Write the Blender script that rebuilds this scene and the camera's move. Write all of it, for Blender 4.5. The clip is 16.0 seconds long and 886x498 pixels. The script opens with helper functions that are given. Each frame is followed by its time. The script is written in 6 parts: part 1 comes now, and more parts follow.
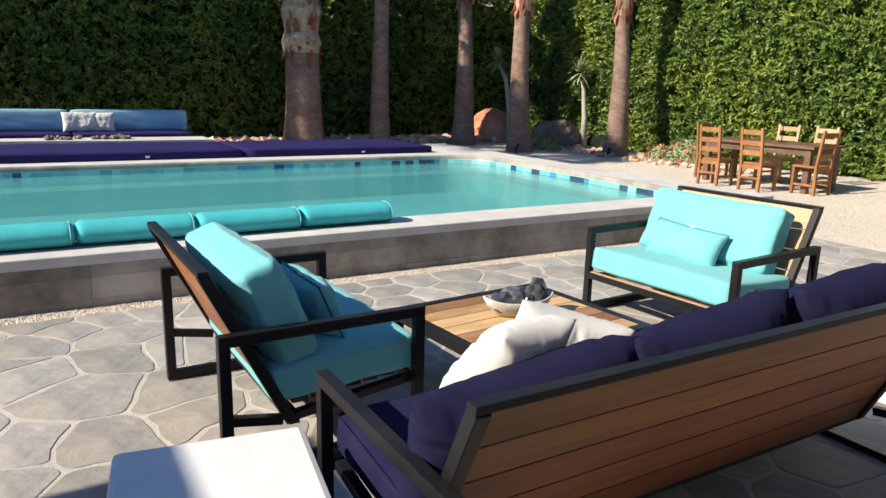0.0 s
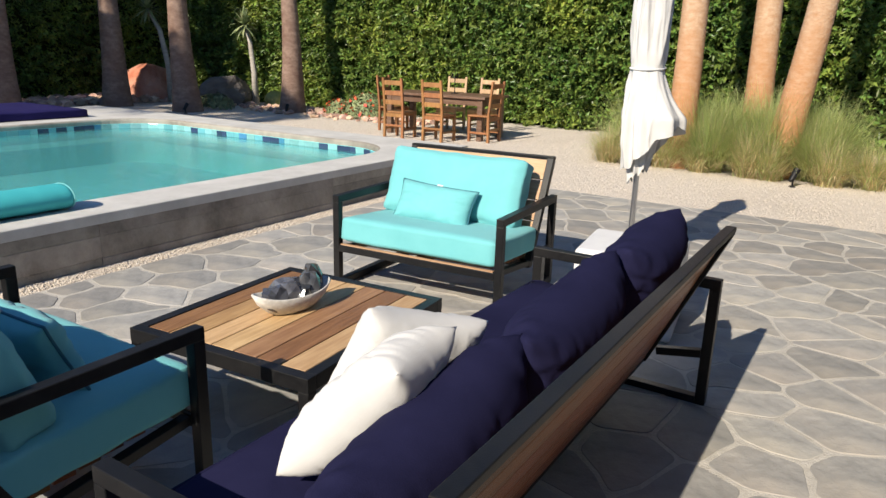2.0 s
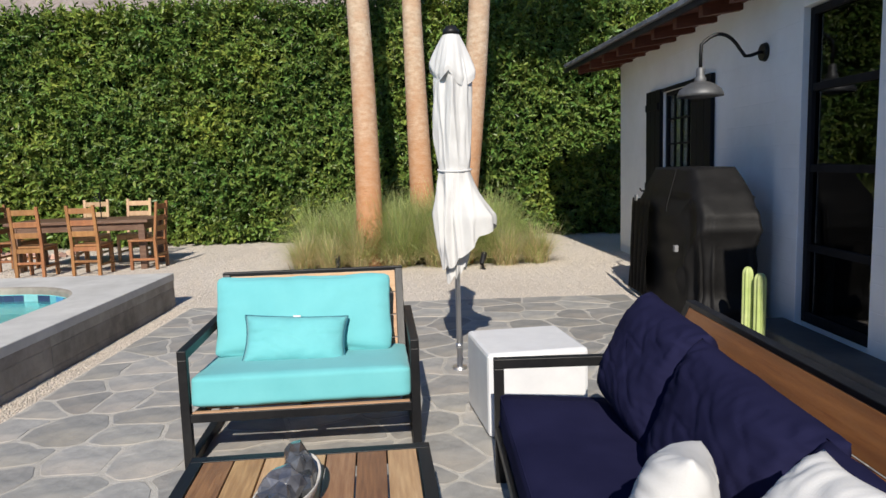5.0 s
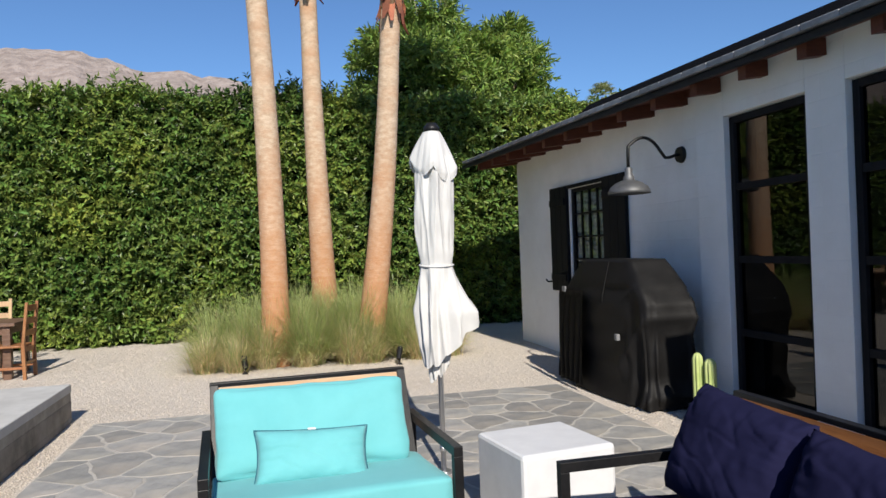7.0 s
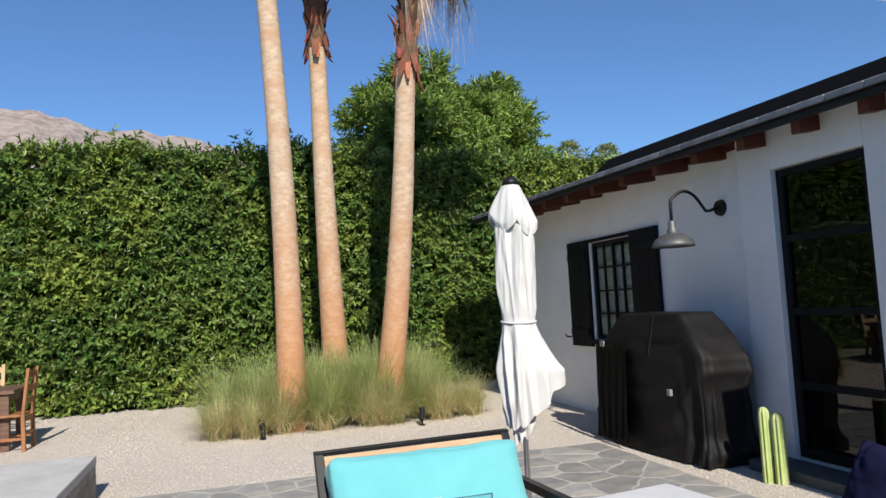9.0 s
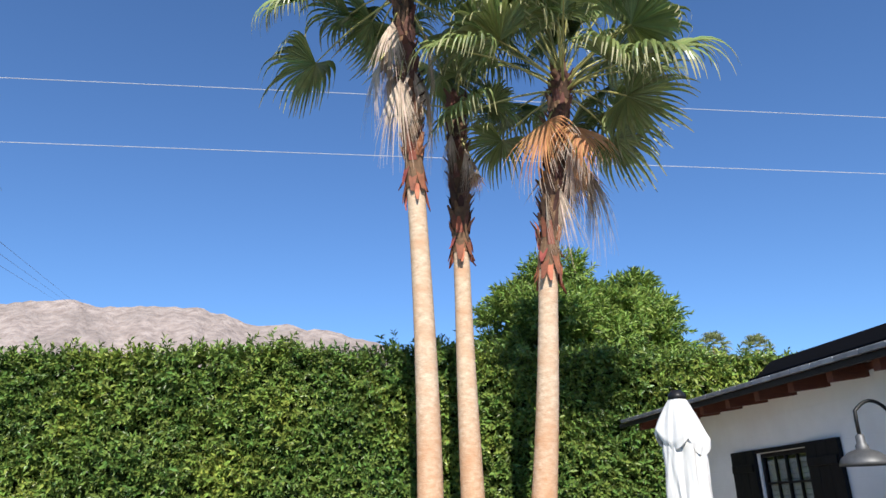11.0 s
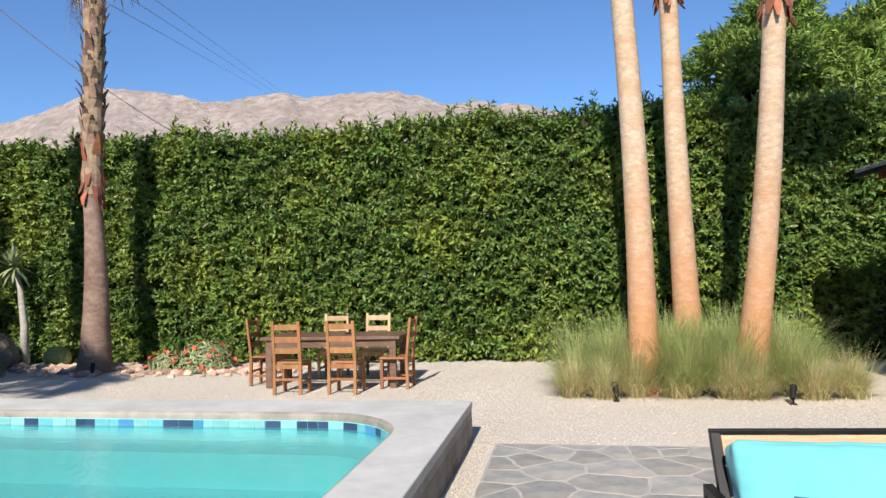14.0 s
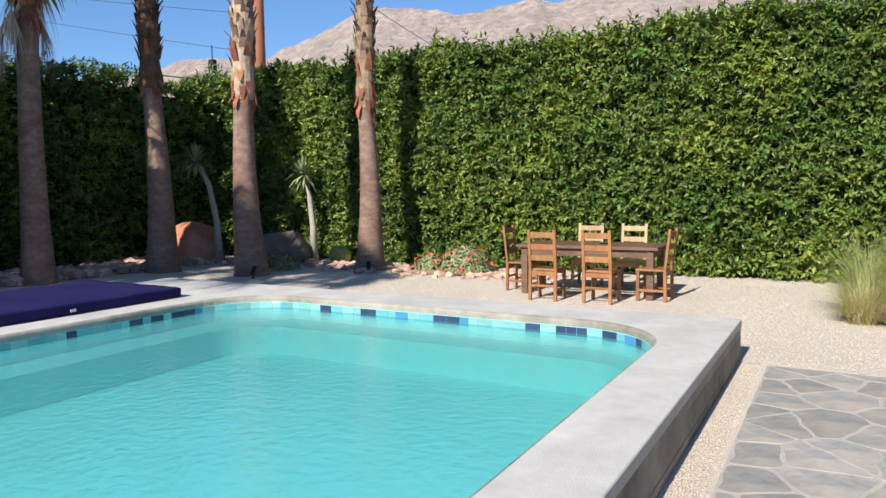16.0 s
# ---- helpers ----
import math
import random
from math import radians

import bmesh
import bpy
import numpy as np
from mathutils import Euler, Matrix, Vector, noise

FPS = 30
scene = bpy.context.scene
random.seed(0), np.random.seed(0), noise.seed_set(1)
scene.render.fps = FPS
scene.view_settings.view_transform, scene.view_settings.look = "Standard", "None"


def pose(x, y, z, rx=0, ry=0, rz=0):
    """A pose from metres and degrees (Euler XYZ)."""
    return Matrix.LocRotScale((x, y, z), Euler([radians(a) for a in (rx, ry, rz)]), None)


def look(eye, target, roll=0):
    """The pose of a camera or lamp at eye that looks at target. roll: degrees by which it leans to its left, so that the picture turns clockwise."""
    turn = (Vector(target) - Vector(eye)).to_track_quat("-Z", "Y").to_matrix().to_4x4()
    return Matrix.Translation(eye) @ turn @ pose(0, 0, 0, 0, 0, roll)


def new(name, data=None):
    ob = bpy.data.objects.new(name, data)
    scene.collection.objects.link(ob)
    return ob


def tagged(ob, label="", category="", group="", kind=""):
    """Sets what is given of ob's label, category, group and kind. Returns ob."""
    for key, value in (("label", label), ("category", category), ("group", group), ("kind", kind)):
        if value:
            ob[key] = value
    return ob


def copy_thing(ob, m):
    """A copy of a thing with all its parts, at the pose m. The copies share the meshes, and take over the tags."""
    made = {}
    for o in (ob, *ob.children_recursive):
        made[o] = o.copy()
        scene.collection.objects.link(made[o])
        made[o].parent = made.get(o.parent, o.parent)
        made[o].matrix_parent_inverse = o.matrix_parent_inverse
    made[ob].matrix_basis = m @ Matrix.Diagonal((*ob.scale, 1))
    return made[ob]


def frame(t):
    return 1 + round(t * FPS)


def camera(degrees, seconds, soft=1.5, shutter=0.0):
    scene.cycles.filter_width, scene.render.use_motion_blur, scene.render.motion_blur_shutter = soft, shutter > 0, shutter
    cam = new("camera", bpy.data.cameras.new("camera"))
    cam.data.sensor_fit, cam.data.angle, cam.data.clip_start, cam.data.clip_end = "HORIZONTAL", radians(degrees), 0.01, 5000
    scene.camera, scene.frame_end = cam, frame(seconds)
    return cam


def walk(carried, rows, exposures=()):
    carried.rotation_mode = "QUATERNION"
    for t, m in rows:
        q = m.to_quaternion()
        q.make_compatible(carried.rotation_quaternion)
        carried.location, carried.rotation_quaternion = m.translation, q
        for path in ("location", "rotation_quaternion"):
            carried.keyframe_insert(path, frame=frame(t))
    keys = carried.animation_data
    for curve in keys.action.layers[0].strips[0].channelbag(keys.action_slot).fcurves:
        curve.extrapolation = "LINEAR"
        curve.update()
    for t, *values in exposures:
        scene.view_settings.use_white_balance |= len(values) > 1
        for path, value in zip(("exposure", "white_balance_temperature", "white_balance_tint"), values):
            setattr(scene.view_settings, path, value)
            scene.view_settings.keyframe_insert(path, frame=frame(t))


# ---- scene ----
cam = camera(64.6, 16.0)
PATH = [
    (0, (3.074, 1.067, 1.538), (1.397, 2.06, 1.09), 1.5),
    (0.5, (3.04, 1.077, 1.54), (1.497, 2.245, 1.035), 1.8),
    (1, (2.866, 1.154, 1.529), (1.459, 2.475, 1.004), 1.7),
    (1.5, (2.593, 1.181, 1.525), (1.34, 2.652, 1.007), 1.7),
    (2, (2.344, 1.079, 1.509), (1.324, 2.711, 0.967), 1.7),
    (2.5, (2.075, 1.032, 1.489), (1.276, 2.785, 0.951), 2.0),
    (3, (1.786, 1.047, 1.486), (1.093, 2.862, 1.013), 1.0),
    (3.5, (1.541, 0.997, 1.474), (1.033, 2.88, 1.035), 0.3),
    (4, (1.291, 1.011, 1.464), (1.029, 2.949, 1.045), 0.0),
    (4.5, (0.974, 1.087, 1.473), (0.898, 3.055, 1.128), -0.8),
    (5, (0.696, 1.053, 1.485), (0.731, 3.038, 1.243), -1.7),
    (7.5, (-0.435, 1.393, 1.556), (0.151, 3.305, 1.61), -2.1),
    (8, (-0.661, 1.495, 1.566), (0.0, 3.379, 1.675), -2.3),
    (10.5, (-1.08, 1.674, 1.651), (-0.779, 3.617, 2.018), -2.0),
    (11, (-1.104, 1.633, 1.717), (-0.892, 3.495, 2.416), -1.0),
    (11.5, (-1.111, 1.601, 1.742), (-0.977, 3.368, 2.669), -1.3),
    (12, (-1.12, 1.619, 1.734), (-1.031, 3.318, 2.784), -1.8),
    (12.5, (-1.155, 1.675, 1.708), (-1.17, 3.516, 2.49), -0.6),
    (13, (-1.182, 1.729, 1.653), (-1.315, 3.659, 2.161), -0.6),
    (13.5, (-1.194, 1.757, 1.632), (-1.412, 3.727, 1.907), -1.2),
    (14, (-1.224, 1.777, 1.614), (-1.561, 3.747, 1.695), -1.4),
    (14.5, (-1.258, 1.798, 1.603), (-1.764, 3.732, 1.576), -1.7),
    (15, (-1.277, 1.814, 1.599), (-1.954, 3.694, 1.52), -1.6),
    (15.5, (-1.334, 1.787, 1.588), (-2.146, 3.613, 1.492), -1.1),
    (16, (-1.371, 1.777, 1.583), (-2.36, 3.508, 1.423), -0.7),
]
EXPOSURES = [(0, 0.86, 7500, 10), (1.5, 0.68, 7400, 10), (3.5, 0.38, 6950, 10), (5, 0.32, 6800, 10), (7.5, 0.38, 6750, 10),
             (10.5, 0.55, 6550, 10), (11.2, 0.76, 6500, 10), (12.4, 0.74, 6500, 10), (13.1, 0.57, 6600, 10), (14, 0.65, 6800, 10), (16, 0.68, 6850, 10)]
walk(cam, [(t, look(eye, target, roll)) for t, eye, target, roll in PATH], EXPOSURES)


# ---- world, sun, exposure ----
world = bpy.data.worlds.new("sky_world")
scene.world = world
world.use_nodes = True
wn = world.node_tree
wn.nodes.clear()
sky = wn.nodes.new("ShaderNodeTexSky")
sky.sky_type = "NISHITA"
sky.sun_disc = False
SUN_EL, SUN_AZ = 35.0, 183.0  # azimuth: clockwise from +y
sky.sun_elevation, sky.sun_rotation = radians(SUN_EL), radians(SUN_AZ)
sky.altitude = 200
sky.air_density, sky.dust_density, sky.ozone_density = 1.0, 0.0, 9.5
bg = wn.nodes.new("ShaderNodeBackground")
bg.inputs["Strength"].default_value = 0.102
wo = wn.nodes.new("ShaderNodeOutputWorld")
wn.links.new(sky.outputs[0], bg.inputs[0])
wn.links.new(bg.outputs[0], wo.inputs[0])

sun_data = bpy.data.lights.new("sun", "SUN")
sun_data.energy, sun_data.angle, sun_data.color = 4.6, radians(0.53), (1.0, 0.955, 0.88)
sun = new("sun", sun_data)
_e, _a = radians(SUN_EL), radians(SUN_AZ)
to_sun = Vector((math.sin(_a) * math.cos(_e), math.cos(_a) * math.cos(_e), math.sin(_e)))
sun.matrix_world = look(to_sun * 60, (0, 0, 0))


# ---- helpers of this scene ----
def part(name, bm, material, parent=None, label="", smooth=False):
    """Link a bmesh as one mesh object, under parent if given."""
    me = bpy.data.meshes.new(name)
    bmesh.ops.recalc_face_normals(bm, faces=bm.faces)
    bm.to_mesh(me)
    bm.free()
    if smooth:
        me.shade_smooth()
    me.materials.append(material)
    ob = new(name, me)
    if parent is not None:
        ob.parent = parent
    if label:
        ob["label"] = label
    return ob


def share(name, me, m, parent):
    """Another object on an existing mesh."""
    ob = new(name, me)
    ob.parent = parent
    ob.matrix_basis = m
    return ob


def raw(name, verts, faces, material, parent=None, smooth=False, label=""):
    me = bpy.data.meshes.new(name)
    verts, faces = np.asarray(verts, dtype=np.float32), np.asarray(faces, dtype=np.int32)
    nf, k = faces.shape
    me.vertices.add(len(verts))
    me.vertices.foreach_set("co", verts.ravel())
    me.loops.add(nf * k)
    me.loops.foreach_set("vertex_index", faces.ravel())
    me.polygons.add(nf)
    me.polygons.foreach_set("loop_start", np.arange(0, nf * k, k, dtype=np.int32))
    me.update(calc_edges=True)
    me.validate()
    if smooth:
        me.shade_smooth()
    me.materials.append(material)
    ob = new(name, me)
    if parent is not None:
        ob.parent = parent
    if label:
        ob["label"] = label
    return ob


def thing(name, m, label, category, group="", kind=""):
    ob = new(name)
    ob.empty_display_size = 0.1
    ob.matrix_basis = m
    return tagged(ob, label, category, group, kind)


def box(bm, x0, x1, y0, y1, z0, z1, bevel=0.0, m=None):
    vs = [bm.verts.new(p) for p in ((x0, y0, z0), (x1, y0, z0), (x1, y1, z0), (x0, y1, z0),
                                    (x0, y0, z1), (x1, y0, z1), (x1, y1, z1), (x0, y1, z1))]
    fs = [bm.faces.new([vs[i] for i in f]) for f in ((3, 2, 1, 0), (4, 5, 6, 7), (0, 1, 5, 4), (1, 2, 6, 5), (2, 3, 7, 6), (3, 0, 4, 7))]
    if m is not None:
        bmesh.ops.transform(bm, matrix=m, verts=vs)
    if bevel:
        es = list({e for f in fs for e in f.edges})
        bmesh.ops.bevel(bm, geom=es, offset=bevel, segments=2, profile=0.5, affect="EDGES")
    return bm


def boxes(rows, bevel=0.0):
    bm = bmesh.new()
    for r in rows:
        box(bm, *r, bevel=bevel)
    return bm


def beam(bm, a, b, w, h, bevel=0.003):
    """A square bar from a to b."""
    a, b = Vector(a), Vector(b)
    d = b - a
    up = Vector((0, 0, 1)) if abs(d.normalized().z) < 0.95 else Vector((0, 1, 0))
    x = d.normalized()
    y = up.cross(x).normalized()
    z = x.cross(y)
    m = Matrix((x, y, z)).transposed().to_4x4()
    m.translation = a
    return box(bm, 0, d.length, -w / 2, w / 2, -h / 2, h / 2, bevel, m)


def tube(points, radii, sides=10, closed_ends=True, bm=None):
    """A round tube along points."""
    bm = bm or bmesh.new()
    pts = [Vector(p) for p in points]
    if not hasattr(radii, "__len__"):
        radii = [radii] * len(pts)
    rings = []
    prev = None
    for i, p in enumerate(pts):
        d = (pts[min(i + 1, len(pts) - 1)] - pts[max(i - 1, 0)]).normalized()
        if prev is None:
            x = d.orthogonal().normalized()
        else:
            x = (prev - d * prev.dot(d)).normalized()
        prev = x
        y = d.cross(x)
        rings.append([bm.verts.new(p + (x * math.cos(a) + y * math.sin(a)) * radii[i]) for a in (2 * math.pi * k / sides for k in range(sides))])
    for r0, r1 in zip(rings, rings[1:]):
        for k in range(sides):
            bm.faces.new((r0[k], r0[(k + 1) % sides], r1[(k + 1) % sides], r1[k]))
    if closed_ends:
        bm.faces.new(rings[0][::-1])
        bm.faces.new(rings[-1])
    return bm


def nz(x, y=0.0, z=0.0):
    return noise.noise(Vector((x, y, z)))


def pad(w, d, h, r, puff=0.02, wrinkle=0.006, seed=0, n=14):
    """A stuffed box cushion, centred, with soft edges."""
    bm = bmesh.new()
    bmesh.ops.create_cube(bm, size=2)
    bmesh.ops.subdivide_edges(bm, edges=bm.edges[:], cuts=n, use_grid_fill=True)
    for v in bm.verts:
        u = v.co.copy()
        half = Vector((w / 2, d / 2, h / 2))
        p = Vector((u.x * half.x, u.y * half.y, u.z * half.z))
        inner = Vector([max(-half[i] + r, min(half[i] - r, p[i])) for i in range(3)])
        off = p - inner
        p = inner + (off.normalized() * r if off.length > 1e-6 else off)
        fx, fy, fz = 1 - u.x ** 4, 1 - u.y ** 4, 1 - u.z ** 4
        thin = min(w, d, h)
        p.z += u.z * puff * (1 if h == thin else 0.15) * fx * fy
        p.y += u.y * puff * (1 if d == thin else 0.15) * fx * fz
        p.x += u.x * puff * (1 if w == thin else 0.15) * fy * fz
        q = p * 9 + Vector((seed * 3.1, seed, 0))
        k = wrinkle * (0.3 + 0.7 * max(abs(u.x), abs(u.y)) ** 4)
        p += Vector((nz(q.x, q.y, q.z), nz(q.y, q.z, q.x), nz(q.z, q.x, q.y))) * k * 0.8
        v.co = p
    return bm


def rim(u, v, w, h, pinch, soft):
    """From a square -1..1 to the pillow's outline."""
    x = w / 2 * u * (1 - pinch * (1 - v * v)) * math.sqrt(1 - soft * v * v / 2)
    z = h / 2 * v * (1 - pinch * (1 - u * u)) * math.sqrt(1 - soft * u * u / 2)
    return x, z


def throw(w, h, t, seed=0, n=22, pinch=0.07, soft=0.0, creases=0.006, lump=0.014):
    """A throw pillow in the xz plane, knife edged, with gathered edges."""
    bm = bmesh.new()
    grid = {}
    for s in (1, -1):
        for i in range(n + 1):
            for j in range(n + 1):
                u, v = 2 * i / n - 1, 2 * j / n - 1
                edge = i in (0, n) or j in (0, n)
                if edge and s == -1:
                    grid[s, i, j] = grid[1, i, j]
                    continue
                x, z = rim(u, v, w, h, pinch, soft)
                y = s * t / 2 * (max(0, 1 - u ** 4) * max(0, 1 - v ** 4)) ** 0.55
                e = max(abs(u), abs(v))
                along = (v * h if abs(u) > abs(v) else u * w) * 42 + seed * 3
                y += creases * s * e ** 2 * (1 - e ** 8) * nz(along * 0.5, e * 1.2, seed + s) * 1.6
                y += lump * nz(x * 6 + seed * 5, z * 6, s + seed) * (1 - e ** 6) + creases * 1.3 * nz(x * 17 + seed, z * 17, 3 * s) * (1 - e ** 8)
                fold = nz(x * 5 + z * 9 + seed, z * 3 - x * 2, s)
                y -= s * creases * 1.2 * math.exp(-(fold / 0.05) ** 2) * (1 - e ** 6)
                z += 0.006 * nz(x * 8, seed * 2.0, 1) if edge else 0
                grid[s, i, j] = bm.verts.new((x, y, z))
        for i in range(n):
            for j in range(n):
                bm.faces.new((grid[s, i, j], grid[s, i + 1, j], grid[s, i + 1, j + 1], grid[s, i, j + 1]))
    return bm


def throw_edge(w, h, r, pinch=0.07, n=22, soft=0.0):
    pts = []
    for k in range(4 * n):
        side, q = divmod(k, n)
        u, v = ((2 * q / n - 1, -1), (1, 2 * q / n - 1), (1 - 2 * q / n, 1), (-1, 1 - 2 * q / n))[side]
        x, z = rim(u, v, w, h, pinch, soft)
        pts.append((x, 0, z))
    pts.append(pts[0])
    return tube(pts, r, 6)


# ---- materials ----
def material(name, c1, c2=None, rough=0.7, metal=0.0, scale=6.0, bump=0.0, bump_scale=60.0, c3=None, c3_scale=1.2, c3_amount=0.5,
             stretch=(1, 1, 1), random_tint=0.0, island=False, spec=0.5, sheen=0.0, rough_var=0.08, bump_dist=0.01, transl=0.0, detail=6.0, foot=None):
    """A surface with two scales of colour change, fine relief, and a tint by piece."""
    m = bpy.data.materials.new(name)
    m.use_nodes = True
    nt = m.node_tree
    N, L = nt.nodes.new, nt.links.new
    b = nt.nodes["Principled BSDF"]
    tc = N("ShaderNodeTexCoord")
    mp = N("ShaderNodeMapping")
    mp.inputs["Scale"].default_value = stretch
    L(tc.outputs["Object"], mp.inputs[0])
    n1 = N("ShaderNodeTexNoise")
    n1.inputs["Scale"].default_value, n1.inputs["Detail"].default_value, n1.inputs["Roughness"].default_value = scale, detail, 0.65
    L(mp.outputs[0], n1.inputs["Vector"])
    ramp = N("ShaderNodeValToRGB")
    ramp.color_ramp.elements[0].position, ramp.color_ramp.elements[1].position = 0.3, 0.7
    ramp.color_ramp.elements[0].color = (*c1, 1)
    ramp.color_ramp.elements[1].color = (*(c2 or c1), 1)
    L(n1.outputs[0], ramp.inputs[0])
    col = ramp.outputs[0]
    if c3:
        n2 = N("ShaderNodeTexNoise")
        n2.inputs["Scale"].default_value, n2.inputs["Detail"].default_value = c3_scale, 5
        L(mp.outputs[0], n2.inputs["Vector"])
        r2 = N("ShaderNodeMapRange")
        r2.inputs["From Min"].default_value, r2.inputs["From Max"].default_value, r2.inputs["To Max"].default_value = 0.45, 0.7, c3_amount
        L(n2.outputs[0], r2.inputs[0])
        mx = N("ShaderNodeMix")
        mx.data_type = "RGBA"
        L(r2.outputs[0], mx.inputs[0])
        L(col, mx.inputs[6])
        mx.inputs[7].default_value = (*c3, 1)
        col = mx.outputs[2]
    if foot:
        # fibrous bark of another colour towards the foot
        sp = N("ShaderNodeSeparateXYZ")
        L(tc.outputs["Object"], sp.inputs[0])
        ad = N("ShaderNodeMath")
        ad.operation = "MULTIPLY_ADD"
        ad.inputs[1].default_value = 2.4
        L(n1.outputs[0], ad.inputs[0])
        L(sp.outputs[2], ad.inputs[2])
        fr = N("ShaderNodeMapRange")
        fr.inputs["From Min"].default_value, fr.inputs["From Max"].default_value = 1.6, 4.6
        fr.inputs["To Min"].default_value, fr.inputs["To Max"].default_value = 0.85, 0.0
        L(ad.outputs[0], fr.inputs[0])
        fm = N("ShaderNodeMix")
        fm.data_type = "RGBA"
        L(fr.outputs[0], fm.inputs[0])
        L(col, fm.inputs[6])
        fm.inputs[7].default_value = (*foot, 1)
        col = fm.outputs[2]
    if random_tint:
        if island:
            g = N("ShaderNodeNewGeometry")
            rnd = g.outputs["Random Per Island"]
        else:
            g = N("ShaderNodeObjectInfo")
            rnd = g.outputs["Random"]
        hsv = N("ShaderNodeHueSaturation")
        mr = N("ShaderNodeMapRange")
        mr.inputs["To Min"].default_value, mr.inputs["To Max"].default_value = 1 - random_tint, 1 + random_tint
        L(rnd, mr.inputs[0])
        L(mr.outputs[0], hsv.inputs["Value"])
        mh = N("ShaderNodeMapRange")
        mh.inputs["To Min"].default_value, mh.inputs["To Max"].default_value = 0.5 - random_tint * 0.05, 0.5 + random_tint * 0.05
        ml = N("ShaderNodeMath")
        ml.operation = "FRACT"
        mm = N("ShaderNodeMath")
        mm.operation = "MULTIPLY"
        mm.inputs[1].default_value = 7.31
        L(rnd, mm.inputs[0])
        L(mm.outputs[0], ml.inputs[0])
        L(ml.outputs[0], mh.inputs[0])
        L(mh.outputs[0], hsv.inputs["Hue"])
        L(col, hsv.inputs["Color"])
        col = hsv.outputs[0]
    L(col, b.inputs["Base Color"])
    rr = N("ShaderNodeMapRange")
    rr.inputs["To Min"].default_value, rr.inputs["To Max"].default_value = max(0.02, rough - rough_var), min(1, rough + rough_var)
    L(n1.outputs[0], rr.inputs[0])
    L(rr.outputs[0], b.inputs["Roughness"])
    b.inputs["Metallic"].default_value = metal
    b.inputs["Specular IOR Level"].default_value = spec
    b.inputs["Sheen Weight"].default_value = sheen
    if bump:
        nb = N("ShaderNodeTexNoise")
        nb.inputs["Scale"].default_value, nb.inputs["Detail"].default_value = bump_scale, 4
        L(mp.outputs[0], nb.inputs["Vector"])
        bp = N("ShaderNodeBump")
        bp.inputs["Strength"].default_value, bp.inputs["Distance"].default_value = bump, bump_dist
        L(nb.outputs[0], bp.inputs["Height"])
        L(bp.outputs[0], b.inputs["Normal"])
    if transl:
        tr = N("ShaderNodeBsdfTranslucent")
        L(col, tr.inputs[0])
        ms = N("ShaderNodeMixShader")
        ms.inputs[0].default_value = transl
        L(b.outputs[0], ms.inputs[1])
        L(tr.outputs[0], ms.inputs[2])
        L(ms.outputs[0], nt.nodes["Material Output"].inputs[0])
    return m


M = {}
M["gravel"] = material("gravel", (0.46, 0.40, 0.335), (0.82, 0.745, 0.66), 0.9, scale=55, bump=0.9, bump_scale=85, c3=(0.52, 0.45, 0.375), c3_scale=0.6, c3_amount=0.4, bump_dist=0.02, detail=8)
M["pebble"] = material("pebble", (0.47, 0.41, 0.345), (0.65, 0.58, 0.51), 0.85, scale=20, random_tint=0.22, island=True)
M["mortar"] = material("mortar", (0.385, 0.362, 0.325), (0.51, 0.483, 0.442), 0.9, scale=25, bump=0.5, bump_scale=120, c3=(0.31, 0.29, 0.26), c3_scale=1.5)
M["flagstone"] = material("flagstone", (0.225, 0.222, 0.215), (0.36, 0.352, 0.335), 0.66, scale=5, bump=0.6, bump_scale=18, c3=(0.43, 0.375, 0.305), c3_scale=1.9, c3_amount=0.6, random_tint=0.2, bump_dist=0.012)
M["flagstone_rest"] = material("flagstone_joined", (0.225, 0.222, 0.215), (0.36, 0.352, 0.335), 0.66, scale=5, bump=0.6, bump_scale=18, c3=(0.43, 0.375, 0.305), c3_scale=1.9, c3_amount=0.6, random_tint=0.2, bump_dist=0.012, island=True)
M["concrete_wall"] = material("board_formed_concrete", (0.125, 0.110, 0.092), (0.36, 0.325, 0.28), 0.88, scale=3.2, bump=0.8, bump_scale=30, c3=(0.50, 0.465, 0.41), c3_scale=1.1, c3_amount=0.6, random_tint=0.22, detail=9)
M["coping"] = material("coping_concrete", (0.46, 0.45, 0.43), (0.61, 0.60, 0.575), 0.75, scale=4, bump=0.25, bump_scale=90, c3=(0.38, 0.37, 0.35), c3_scale=1.4, c3_amount=0.5)
M["plaster_pool"] = material("pool_plaster", (0.155, 0.60, 0.61), (0.20, 0.675, 0.685), 0.7, scale=1.2)
M["black_metal"] = material("black_powder_coat", (0.006, 0.006, 0.007), (0.011, 0.011, 0.012), 0.42, scale=40, bump=0.08, bump_scale=300, c3=(0.022, 0.021, 0.02), c3_scale=5, c3_amount=0.4, spec=0.28)
M["teak"] = material("teak", (0.225, 0.066, 0.020), (0.43, 0.160, 0.052), 0.33, scale=5, stretch=(1, 14, 14), bump=0.35, bump_scale=60, c3=(0.12, 0.045, 0.02), c3_scale=2.5, c3_amount=0.6, random_tint=0.3)
M["teak_y"] = material("teak_lengthwise", (0.31, 0.165, 0.072), (0.52, 0.315, 0.155), 0.55, scale=6, stretch=(14, 1, 14), bump=0.3, bump_scale=60, c3=(0.24, 0.115, 0.052), c3_scale=3.5, c3_amount=0.6, random_tint=0.2)
